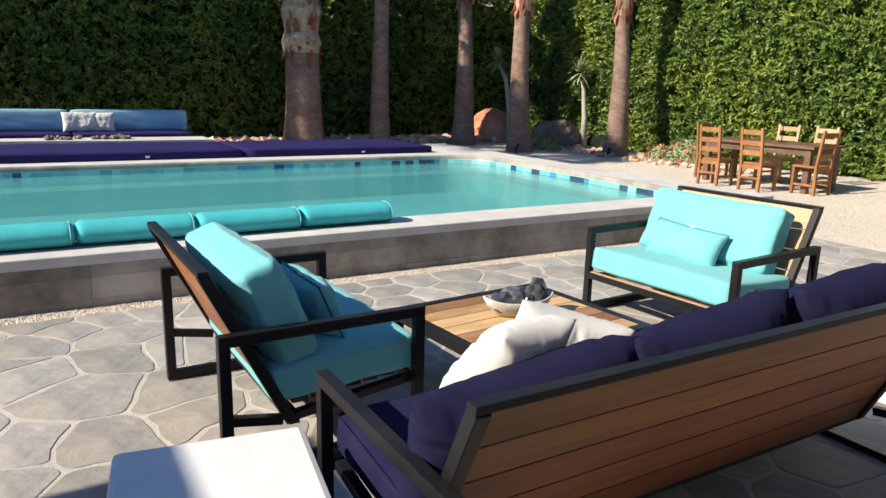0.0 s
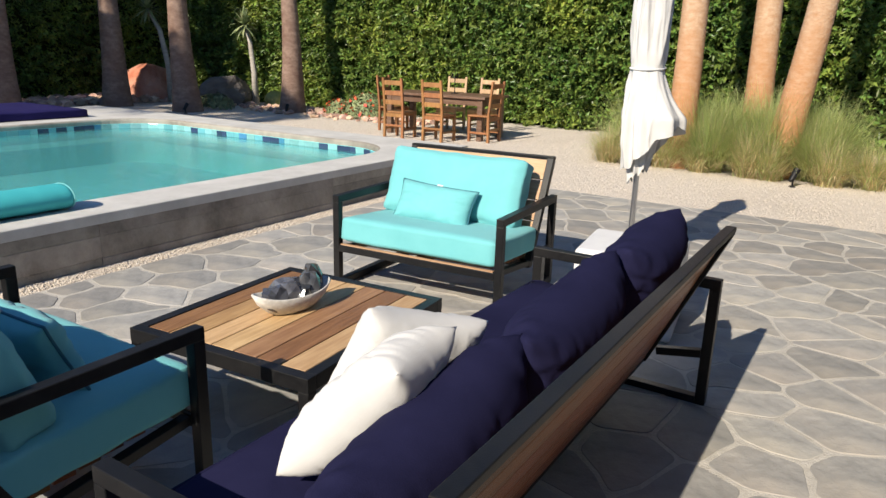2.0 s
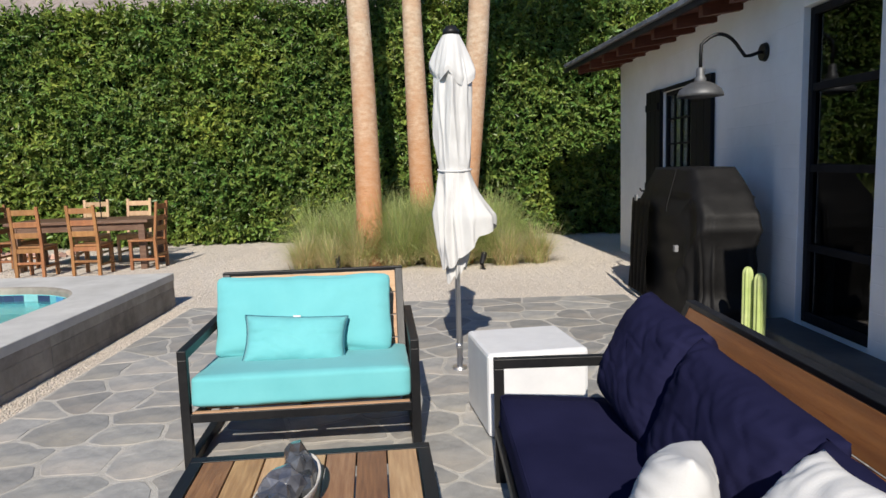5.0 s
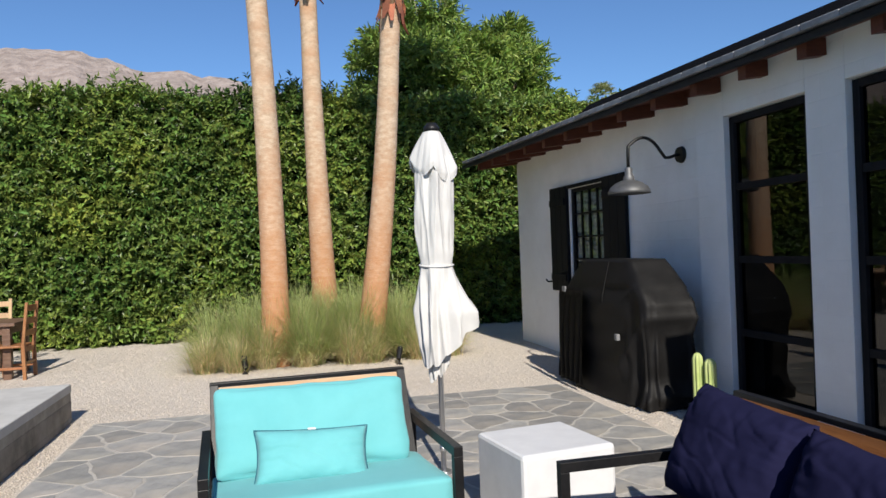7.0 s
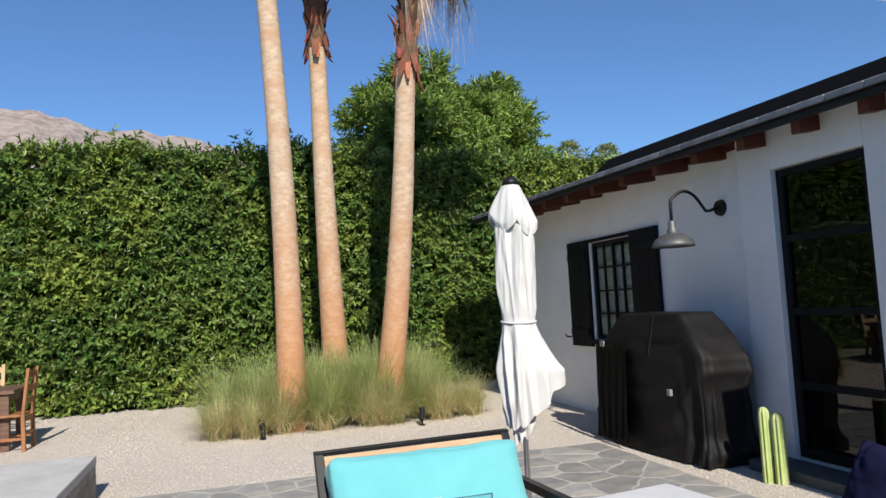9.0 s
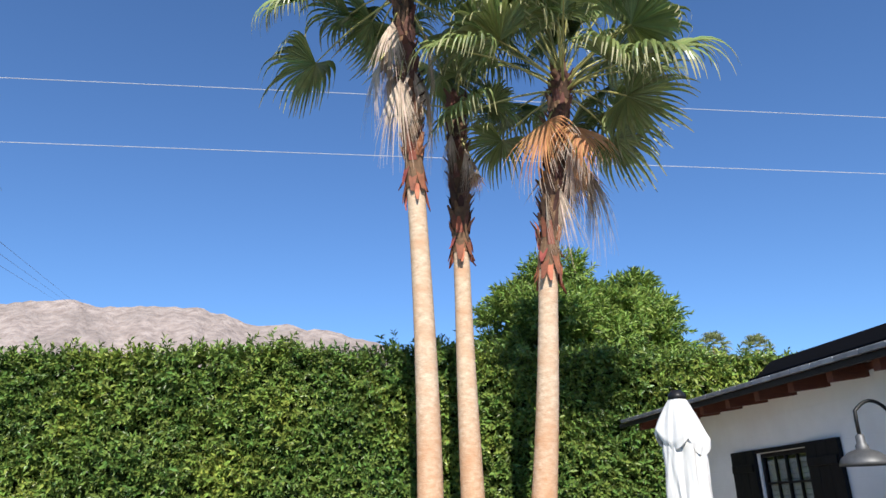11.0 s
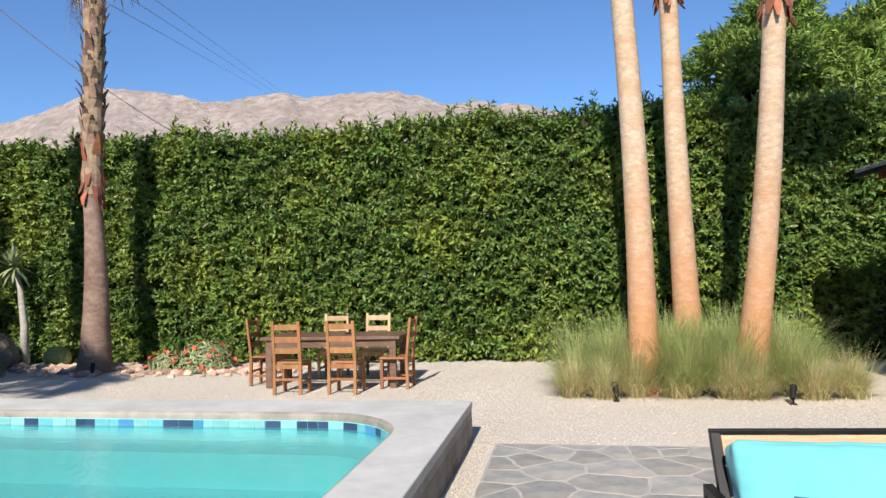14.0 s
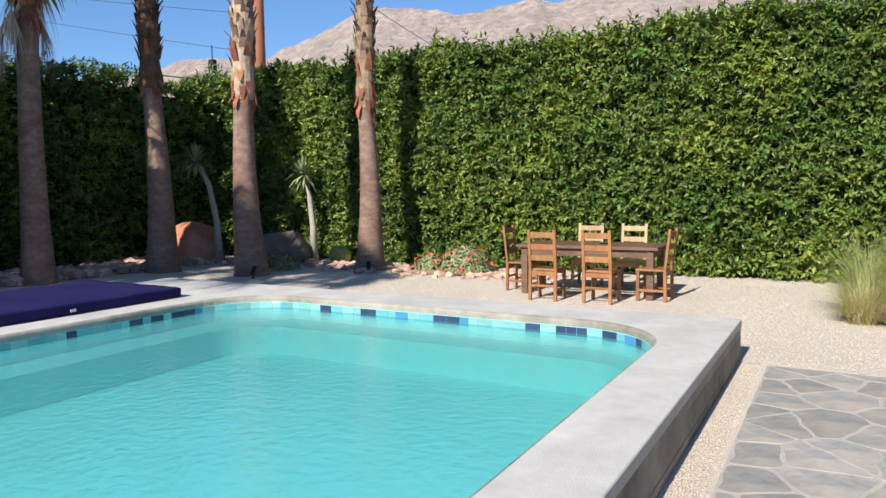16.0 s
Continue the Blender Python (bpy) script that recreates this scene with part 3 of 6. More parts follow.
def pool_wall():
    """Board-formed retaining wall along the patio, and round the far end."""
    base = thing("wall_pool", pose(0, 0, 0), "weathered board-formed grey concrete retaining wall", "wall", kind="structure")
    rnd = random.Random(2)
    # core
    part("core", boxes([(-2.55, WALL_X - 0.035, -6, WALL_Y - 0.035, -0.6, TOP - 0.077), (-10.0, -2.56, PY1 + 0.12, WALL_Y - 0.035, -0.6, TOP - 0.077)]), M["concrete_wall"], base)
    zs = (-0.2, 0.045, 0.205, TOP)
    for row in range(3):
        y = -6.0
        while y < WALL_Y - 0.01:
            step = (1.25, 2.45, 2.45)[row] if row else 2.45
            y1 = min(WALL_Y, y + step)
            off = rnd.uniform(-0.003, 0.003)
            z1 = zs[row + 1] - (0.076 if row == 2 else 0.001)
            part("board", boxes([(WALL_X - 0.034, WALL_X - 0.004 + off, y + 0.001, y1 - 0.001, zs[row], z1)], 0.0025), M["concrete_wall"], base)
            y = y1
    part("cap_edge", boxes([(WALL_X - 0.034, WALL_X - 0.003, -6, WALL_Y - 0.001, TOP - 0.0755, TOP - 0.0762)]), M["concrete_wall"], base)
    x = -10.0
    while x < WALL_X - 0.04:
        x1 = min(WALL_X - 0.036, x + 2.45)
        part("board", boxes([(x + 0.002, x1 - 0.002, WALL_Y - 0.034, WALL_Y - 0.004, -0.2, TOP - 0.076)], 0.004), M["concrete_wall"], base)
        x = x1


pool_wall()


# ---- house ----
HX = 3.78     # face of the house wall
HY = 12.3     # far corner


def house():
    h = thing("house", pose(0, 0, 0), "single-storey white painted block house with a low grey roof", "house", kind="structure")
    # wall with real openings: window y 9.25..10.2, doors
    o = [(9.2, 10.22, 1.0, 2.31), (5.76, 6.72, 0.1, 2.62), (4.38, 5.36, 0.1, 2.62), (2.9, 3.9, 0.1, 2.62)]
    rows, y = [], HY
    ztop = 3.02
    for y0, y1, z0, z1 in o:
        rows.append((HX, HX + 0.25, y1, y, -0.3, ztop))
        rows.append((HX, HX + 0.25, y0, y1, -0.3, z0))
        rows.append((HX, HX + 0.25, y0, y1, z1, ztop))
        y = y0
    rows.append((HX, HX + 0.25, -3, y, -0.3, ztop))
    bm = bmesh.new()
    for r in rows:
        box(bm, *r)
    part("wall", bm, M["house_wall"], h, "white painted block wall")
    # proud bay round the doors
    part("wall_bay", boxes([(HX - 0.07, HX - 0.001, 6.73, 7.15, -0.3, ztop), (HX - 0.07, HX - 0.001, 5.37, 5.75, -0.3, ztop), (HX - 0.07, HX - 0.001, 5.751, 6.729, 2.63, ztop),
                            (HX - 0.07, HX - 0.001, 3.91, 4.37, -0.3, ztop), (HX - 0.07, HX - 0.001, 4.371, 5.369, 2.63, ztop)], 0.006), M["house_wall"], h)
    part("gable_wall", boxes([(HX + 0.251, 14, HY - 0.25, HY, -0.3, 3.05)]), M["house_wall"], h)
    part("back_wall", boxes([(13.8, 14, -3, HY - 0.251, -0.3, 3.0), (HX + 0.3, 13.79, -3, -2.8, -0.3, 3.0)]), M["house_wall"], h)
    bm = bmesh.new()
    box(bm, HX + 0.3, 13.7, -2.7, HY - 0.3, -0.05, 0.06)
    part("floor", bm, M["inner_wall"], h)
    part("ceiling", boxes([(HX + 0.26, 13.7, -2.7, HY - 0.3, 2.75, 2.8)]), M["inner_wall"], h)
    # roof slab sloping up away from the yard
    ex, ez, slope = 3.06, 2.93, 0.2
    before = set(h.children)
    def sl(x):
        return ez + (x - ex) * slope
    bm = bmesh.new()
    vs = []
    for yy in (-3.2, HY + 0.55):
        for x, dz in ((ex, 0), (9.5, 0), (9.5, 0.05), (ex, 0.05)):
            vs.append(bm.verts.new((x, yy, sl(x) + dz)))
    for f in ((0, 1, 5, 4), (1, 2, 6, 5), (2, 3, 7, 6), (3, 0, 4, 7), (3, 2, 1, 0), (4, 5, 6, 7)):
        bm.faces.new([vs[i] for i in f])
    part("roof_deck", bm, M["redwood"], h)
    part("gutter", boxes([(ex - 0.05, ex - 0.004, -3.2, HY + 0.56, ez - 0.022, ez + 0.034)], 0.006), M["gutter"], h, "dark metal eave edge")
    y = -3.0
    while y < HY + 0.4:
        bm = bmesh.new()
        vs = []
        for yy in (y - 0.045, y + 0.045):
            for x, dz in ((ex + 0.03, -0.12), (HX - 0.004, -0.16), (HX - 0.004, -0.004), (ex + 0.03, -0.004)):
                vs.append(bm.verts.new((x, yy, sl(x) + dz)))
        for f in ((0, 1, 5, 4), (1, 2, 6, 5), (2, 3, 7, 6), (3, 0, 4, 7), (3, 2, 1, 0), (4, 5, 6, 7)):
            bm.faces.new([vs[i] for i in f])
        part("rafter", bm, M["redwood"], h, "red-brown rafter tail")
        y += 0.61
    part("frieze", boxes([(HX - 0.03, HX - 0.005, -3, HY, 2.93, 3.0)]), M["redwood"], h)
    # roof tiles, two visible courses at the eave
    tb = bmesh.new()
    box(tb, 0, 0.42, -0.161, 0.161, 0, 0.048, 0.006)
    me = bpy.data.meshes.new("roof_tile")
    tb.to_mesh(me)
    tb.free()
    me.materials.append(M["roof_tile"])
    ang = -math.degrees(math.atan(slope))
    for c in range(3):
        y = -3.0
        while y < HY + 0.45:
            x = ex - 0.10 + c * 0.36
            share("roof_tile", me, pose(x, y + (0.165 if c % 2 else 0), sl(x) + 0.057 + 0.014 * c, 0, ang + 2.5, 0), h)
            y += 0.33
    bm = bmesh.new()
    vs = []
    for yy in (-3.1, 9.85):
        for x, z in ((3.50, 3.11), (3.80, 3.36), (3.80, 3.41), (3.50, 3.16)):
            vs.append(bm.verts.new((x, yy, z)))
    for f in ((0, 1, 5, 4), (1, 2, 6, 5), (2, 3, 7, 6), (3, 0, 4, 7), (3, 2, 1, 0), (4, 5, 6, 7)):
        bm.faces.new([vs[i] for i in f])
    part("solar_mat", bm, M["solar"], h, "black solar pool-heating panel on the roof")
    for yy in range(-3, 10, 2):
        part("solar_strut", boxes([(3.62, 3.66, yy, yy + 0.04, 3.02, 3.25)]), M["solar"], h)
    part("solar_header", tube([(3.49, -3.1, 3.15), (3.49, 9.87, 3.15)], 0.036, 10), M["solar"], h, smooth=True)
    # the eave runs a little askew to the wall
    skew = Matrix.Translation((3.06, 12.5, 0)) @ Matrix.Rotation(radians(3.6), 4, 'Z') @ Matrix.Translation((-3.06, -12.5, 0))
    for o in h.children:
        if o not in before and o.name.split('.')[0] != 'frieze':
            o.matrix_basis = skew @ o.matrix_basis
    # window with bars
    w = part("window", boxes([(HX + 0.02, HX + 0.07, 9.2, 9.25, 1.0, 2.31), (HX + 0.02, HX + 0.07, 10.17, 10.22, 1.0, 2.31), (HX + 0.02, HX + 0.07, 9.25, 10.17, 2.26, 2.31), (HX + 0.02, HX + 0.07, 9.25, 10.17, 1.0, 1.05)], 0.003), M["black_paint"], h, "black steel casement window")
    rows = [(HX + 0.03, HX + 0.06, y - 0.012, y + 0.012, 1.05, 2.26) for y in (9.48, 9.94)] + [(HX + 0.028, HX + 0.062, 9.695, 9.725, 1.05, 2.26)]
    for z in (1.35, 1.65, 1.96):
        rows.append((HX + 0.031, HX + 0.059, 9.25, 10.17, z - 0.012, z + 0.012))
    for r in rows:
        part("glazing_bar", boxes([r]), M["black_paint"], w)
    part("pane", boxes([(HX + 0.041, HX + 0.047, 9.25, 10.17, 1.05, 2.26)]), M["clear_pane"], w)
    for k in range(20):
        z = 1.07 + 0.058 * k
        part("blind_slat", boxes([(HX + 0.075, HX + 0.083, 9.215, 10.205, z, z + 0.052)], 0.002), M["blind"], w, "white louvred blind slat")
    part("window_sill", boxes([(HX - 0.05, HX + 0.02, 9.15, 10.27, 0.94, 0.998)], 0.006), M["black_paint"], w)
    part("lintel", boxes([(HX - 0.035, HX - 0.002, 9.15, 10.27, 2.315, 2.36)], 0.004), M["black_paint"], w)
    for y0, y1 in ((8.6, 9.17), (10.26, 10.83)):
        s = part("shutter", boxes([(HX - 0.05, HX - 0.003, y0, y0 + 0.187, 0.9, 2.36), (HX - 0.05, HX - 0.003, y0 + 0.191, y1 - 0.191, 0.9, 2.36), (HX - 0.05, HX - 0.003, y1 - 0.187, y1, 0.9, 2.36)], 0.004), M["black_paint"], h, "black plank shutter")
        part("batten", boxes([(HX - 0.075, HX - 0.051, y0 + 0.03, y1 - 0.03, z, z + 0.09) for z in (1.05, 2.1)], 0.003), M["black_paint"], s)
    part("shutter_dog", tube([(HX - 0.02, 10.9, 1.02), (HX - 0.09, 10.9, 1.02), (HX - 0.09, 10.96, 1.05)], 0.012, 6), M["black_paint"], h)
    # glazed doors
    for y0, y1 in ((5.76, 6.72), (4.38, 5.36), (2.9, 3.9)):
        d = part("glass_door", boxes([(HX - 0.02, HX + 0.05, y0, y0 + 0.06, 0.1, 2.62), (HX - 0.02, HX + 0.05, y1 - 0.06, y1, 0.1, 2.62), (HX - 0.02, HX + 0.05, y0 + 0.06, y1 - 0.06, 2.56, 2.62), (HX - 0.02, HX + 0.05, y0 + 0.06, y1 - 0.06, 0.1, 0.18)], 0.004), M["black_paint"], h, "black framed glass door")
        for z in (0.72, 1.36, 2.0):
            part("rail", boxes([(HX - 0.015, HX + 0.045, y0 + 0.06, y1 - 0.06, z - 0.03, z + 0.03)], 0.003), M["black_paint"], d)
        part("pane", boxes([(HX + 0.012, HX + 0.018, y0 + 0.06, y1 - 0.06, 0.18, 2.56)]), M["pane"], d)
    part("door_step", boxes([(HX - 0.42, HX - 0.072, -3, 6.9, -0.02, 0.09)], 0.012), M["slate"], h, "dark door ledge")
    # unseen wing added behind, whose roof shades the near end of the patio
    part("wing_wall", boxes([(0.55, HX - 0.2, -3.2, -2.95, -0.3, 2.9)]), M["house_wall"], h)
    part("wing_side", boxes([(0.55, 0.8, -9, -3.21, -0.3, 2.9)]), M["house_wall"], h)
    part("wing_roof", boxes([(0.1, HX - 0.72, -9, -2.25, 2.92, 3.02)]), M["redwood"], h)
    # deep unseen eave slab added at the near end to shade the door ledge
    part("porch_eave", boxes([(3.06, HX - 0.08, -2.2, 3.9, 2.80, 2.86)], 0.006), M["redwood"], h, "unseen red-brown eave slab added to shade the door ledge")
    return h


house()


# ---- planting: leaves, hedges, palms ----
def leaf_cloud(name, P, Nrm, length, width, mat, parent=None, seed=0, spread=0.9):
    """Folded diamond leaves at points P, facing about Nrm."""
    rng = np.random.default_rng(seed)
    n = len(P)
    Nn = Nrm + rng.normal(0, spread * 0.55, (n, 3))
    Nn /= np.linalg.norm(Nn, axis=1)[:, None]
    T = rng.normal(0, 1, (n, 3))
    T -= (T * Nn).sum(1)[:, None] * Nn
    T /= np.linalg.norm(T, axis=1)[:, None]
    B = np.cross(Nn, T)
    s = rng.uniform(0.65, 1.25, n)[:, None]
    a = P - T * length * 0.5 * s
    c = P + T * length * 0.5 * s - Nn * length * 0.12 * s
    l = P + B * width * 0.5 * s + Nn * width * 0.22 * s
    r = P - B * width * 0.5 * s + Nn * width * 0.22 * s
    V = np.stack([a, l, c, r], 1).reshape(-1, 3)
    i = np.arange(n) * 4
    F = np.concatenate([np.stack([i, i + 1, i + 2], 1), np.stack([i, i + 2, i + 3], 1)])
    return raw(name, V, F, mat, parent)


def sprigs(name, C, D, per, reach, length, width, mat, parent, seed, wild=0.5):
    """Twigs at C growing along D, each with leaves set round it."""
    rng = np.random.default_rng(seed + 100)
    D = D / np.linalg.norm(D, axis=1)[:, None] + rng.normal(0, wild, D.shape)
    D /= np.linalg.norm(D, axis=1)[:, None]
    n = len(C)
    R = rng.uniform(0.6, 1.3, n)[:, None]
    V = []
    side = rng.normal(0, 1, (n, 3))
    side -= (side * D).sum(1)[:, None] * D
    side /= np.linalg.norm(side, axis=1)[:, None]
    other = np.cross(D, side)
    for k in range(per):
        u = (k + 0.5) / per
        an = 2.4 * k + rng.uniform(-0.4, 0.4, n)
        out = side * np.cos(an)[:, None] + other * np.sin(an)[:, None]
        T = out * (1.0 - 0.65 * u) + D * (0.35 + 0.8 * u) + np.array([0, 0, -0.25]) + rng.normal(0, 0.18, (n, 3))
        T /= np.linalg.norm(T, axis=1)[:, None]
        B = np.cross(T, D)
        B /= np.linalg.norm(B, axis=1)[:, None] + 1e-6
        N_ = np.cross(B, T)
        sc = rng.uniform(0.7, 1.2, (n, 1))
        p = C + D * (u * reach * R)
        V.append(np.stack([p, p + T * length * 0.45 * sc + B * width * 0.5 * sc + N_ * 0.01, p + T * length * sc - N_ * length * 0.15 * sc, p + T * length * 0.45 * sc - B * width * 0.5 * sc + N_ * 0.01], 1))
    V = np.concatenate(V).reshape(-1, 3)
    i = np.arange(len(V) // 4) * 4
    F = np.concatenate([np.stack([i, i + 1, i + 2], 1), np.stack([i, i + 2, i + 3], 1)])
    return raw(name, V, F, mat, parent)


def hedge(name, a, b, height, thick, count, seed, label, top_var=0.22):
    """A clipped hedge from a to b, its face on the right-hand side of a->b."""
    a, b = Vector(a), Vector(b)
    d = (b - a)
    length = d.length
    d = d.normalized()
    nrm = Vector((d.y, -d.x))
    rng = np.random.default_rng(seed)
    h = thing(name, pose(0, 0, 0), label, "hedge", kind="structure")

    def relief(s, z):
        return 0.24 * nz(s * 0.9 + seed, z * 0.9, 1.7) + 0.19 * nz(s * 3.2, z * 3.2 + seed, 5.1) + 0.10 * nz(s * 7, z * 7, seed)

    def top(s):
        return height + top_var * nz(s * 0.55 + seed, 2.2) + 0.5 * top_var * nz(s * 2.3, seed * 1.0) + 0.3 * top_var * nz(s * 6.1, seed * 2.0)
    # core sheet, coloured near black for the shade deep between the leaves
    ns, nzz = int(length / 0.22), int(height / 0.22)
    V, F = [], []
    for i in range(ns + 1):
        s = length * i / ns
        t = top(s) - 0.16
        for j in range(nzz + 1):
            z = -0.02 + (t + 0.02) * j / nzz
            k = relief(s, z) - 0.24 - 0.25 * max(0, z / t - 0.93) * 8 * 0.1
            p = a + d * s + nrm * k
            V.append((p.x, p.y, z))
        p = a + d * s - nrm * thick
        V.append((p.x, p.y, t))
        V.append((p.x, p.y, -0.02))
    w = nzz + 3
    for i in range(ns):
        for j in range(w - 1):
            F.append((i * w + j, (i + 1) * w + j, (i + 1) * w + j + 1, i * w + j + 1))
    raw("core", V, F, M["hedge_shade_core"], h)
    # a thin inner layer of leaves over the core
    P, Q = [], []
    n0 = int(count * 0.32)
    for s, u, dd in zip(rng.uniform(0, length, n0), rng.uniform(0, 1, n0), rng.exponential(0.06, n0)):
        z = u * top(s) + 0.02
        p = a + d * s + nrm * (relief(s, z) - 0.10 - min(dd, 0.12))
        P.append((p.x, p.y, z))
        Q.append((nrm.x, nrm.y, 0.55))
    leaf_cloud("inner_leaves", np.array(P), np.array(Q), 0.105, 0.05, M["hedge_leaf"], h, seed, 1.5)["kind"] = "stuff"
    # sprigs that stand out of the face and shoot up from the top
    C, D = [], []
    n1 = int(count * 0.082)
    for s, u in zip(rng.uniform(0, length, n1), rng.uniform(0, 1, n1)):
        z = u * top(s) + 0.03
        p = a + d * s + nrm * (relief(s, z) - 0.05 + rng.uniform(-0.09, 0.07))
        C.append((p.x, p.y, z))
        D.append((nrm.x, nrm.y, 0.35))
    n2 = int(count * 0.018)
    for s, k in zip(rng.uniform(0, length, n2), rng.uniform(-0.8, 0.12, n2)):
        p = a + d * s + nrm * k
        lift = 0.30 * max(0, nz(s * 1.7, seed, 3.0)) + (0.25 if rng.uniform() < 0.05 else 0)
        C.append((p.x, p.y, top(s) - 0.10 + rng.uniform(-0.08, 0.10) + lift))
        D.append((nrm.x * 0.3, nrm.y * 0.3, 1.0))
    sprigs("sprigs", np.array(C), np.array(D), 9, 0.22, 0.138, 0.055, M["hedge_leaf"], h, seed)["kind"] = "stuff"
    return h


hedge("hedge_north", (-17.0, 15.15), (8.5, 15.15), 4.5, 1.2, 165000, 3, "tall clipped green hedge in full sun")
hedge("hedge_west", (-15.9, -9.0), (-15.9, 15.1), 4.3, 1.2, 80000, 8, "tall clipped hedge in deep shade")
hedge("hedge_south", (0.4, -9.5), (-17.0, -9.5), 3.4, 1.0, 12000, 12, "clipped green hedge closing the yard")


def frond_mesh(name, mat, seed, segs=36, size=1.0, droop=0.8, fold=0.0, arc=240, ragged=0.2, join=0.5, tip=None, rise=0.0, keel=0.3):
    """One fan leaf: hub at the origin, axis along +x, its axis rising by rise degrees; a folded blade near the hub, strips further out that turn towards the ground by droop."""
    rng = random.Random(seed)
    V, F, tips = [], [], []
    n = 10
    e = radians(rise)
    down = Vector((-math.sin(e), 0, -math.cos(e)))
    for k in range(segs):
        a = radians(-arc / 2 + arc * (k + 0.5) / segs)
        L = size * (0.74 + 0.26 * math.cos(a * 0.6)) * rng.uniform(1 - ragged, 1)
        aj = a * (1 - fold) + rng.uniform(-0.015, 0.015)
        d = Vector((math.cos(aj), math.sin(aj), keel * abs(math.sin(aj)))).normalized()
        across = Vector((-math.sin(aj), math.cos(aj), 0))
        half = math.radians(arc) * (1 - fold) / segs * 0.52
        end = droop * rng.uniform(0.7, 1.15)
        tw = rng.uniform(-0.35, 0.35)
        p = Vector((0, 0, 0))
        base = len(V)
        wj = max(half * L * join, 0.006)
        for i in range(n + 1):
            t = i / n
            if i:
                w_ = min(0.97, end * max(0, (t - join * 0.75) / (1 - join * 0.75)) ** 0.9)
                p = p + (d * (1 - w_) + down * w_).normalized() * (L / n)
            w = half * L * t + 0.004 if t <= join else wj * (1 - 0.85 * (t - join) / (1 - join)) * 0.8
            s = tw * max(0, t - join) * 0.12 * L
            up = Vector((0, 0, 0.3 * w))
            V += [p + across * (w + s) - up, p + across * s + up, p - across * (w - s) - up]
        for i in range(n):
            b0, b1 = base + 3 * i, base + 3 * i + 3
            F += [(b0, b1, b1 + 1, b0 + 1), (b0 + 1, b1 + 1, b1 + 2, b0 + 2)]
            tips += [i >= n * 0.75] * 2
    me = bpy.data.meshes.new(name)
    me.from_pydata(V, [], F)
    me.update()
    me.materials.append(mat)
    if tip:
        me.materials.append(tip)
        me.polygons.foreach_set("material_index", np.array(tips, dtype=np.int32))
    return me


RISES = (72, 45, 18, -10, -40)
GREEN = [[frond_mesh("frond", M["palm_leaf"], 10 * v + k, 38, 1.05, dr, 0.0, 236, 0.3, 0.55, M["palm_tip"], rise, keel)
          for v, (dr, keel) in enumerate(((0.85, 0.35), (1.15, 0.5)) if rise > 40 else ((0.95, 0.35), (1.25, 0.55)))] for k, rise in enumerate(RISES)]
DEAD = [frond_mesh("dead_frond", M["palm_dead"], s, 54, 1.3, 0.5, 0.80, 240, 0.5, 0.42, None, -60) for s in (11, 12, 13)]
RUST = [frond_mesh("dead_frond", M["palm_rust"], s, 44, 1.05, 0.7, 0.50, 240, 0.25, 0.5, M["palm_dead"], -45) for s in (21, 22)]


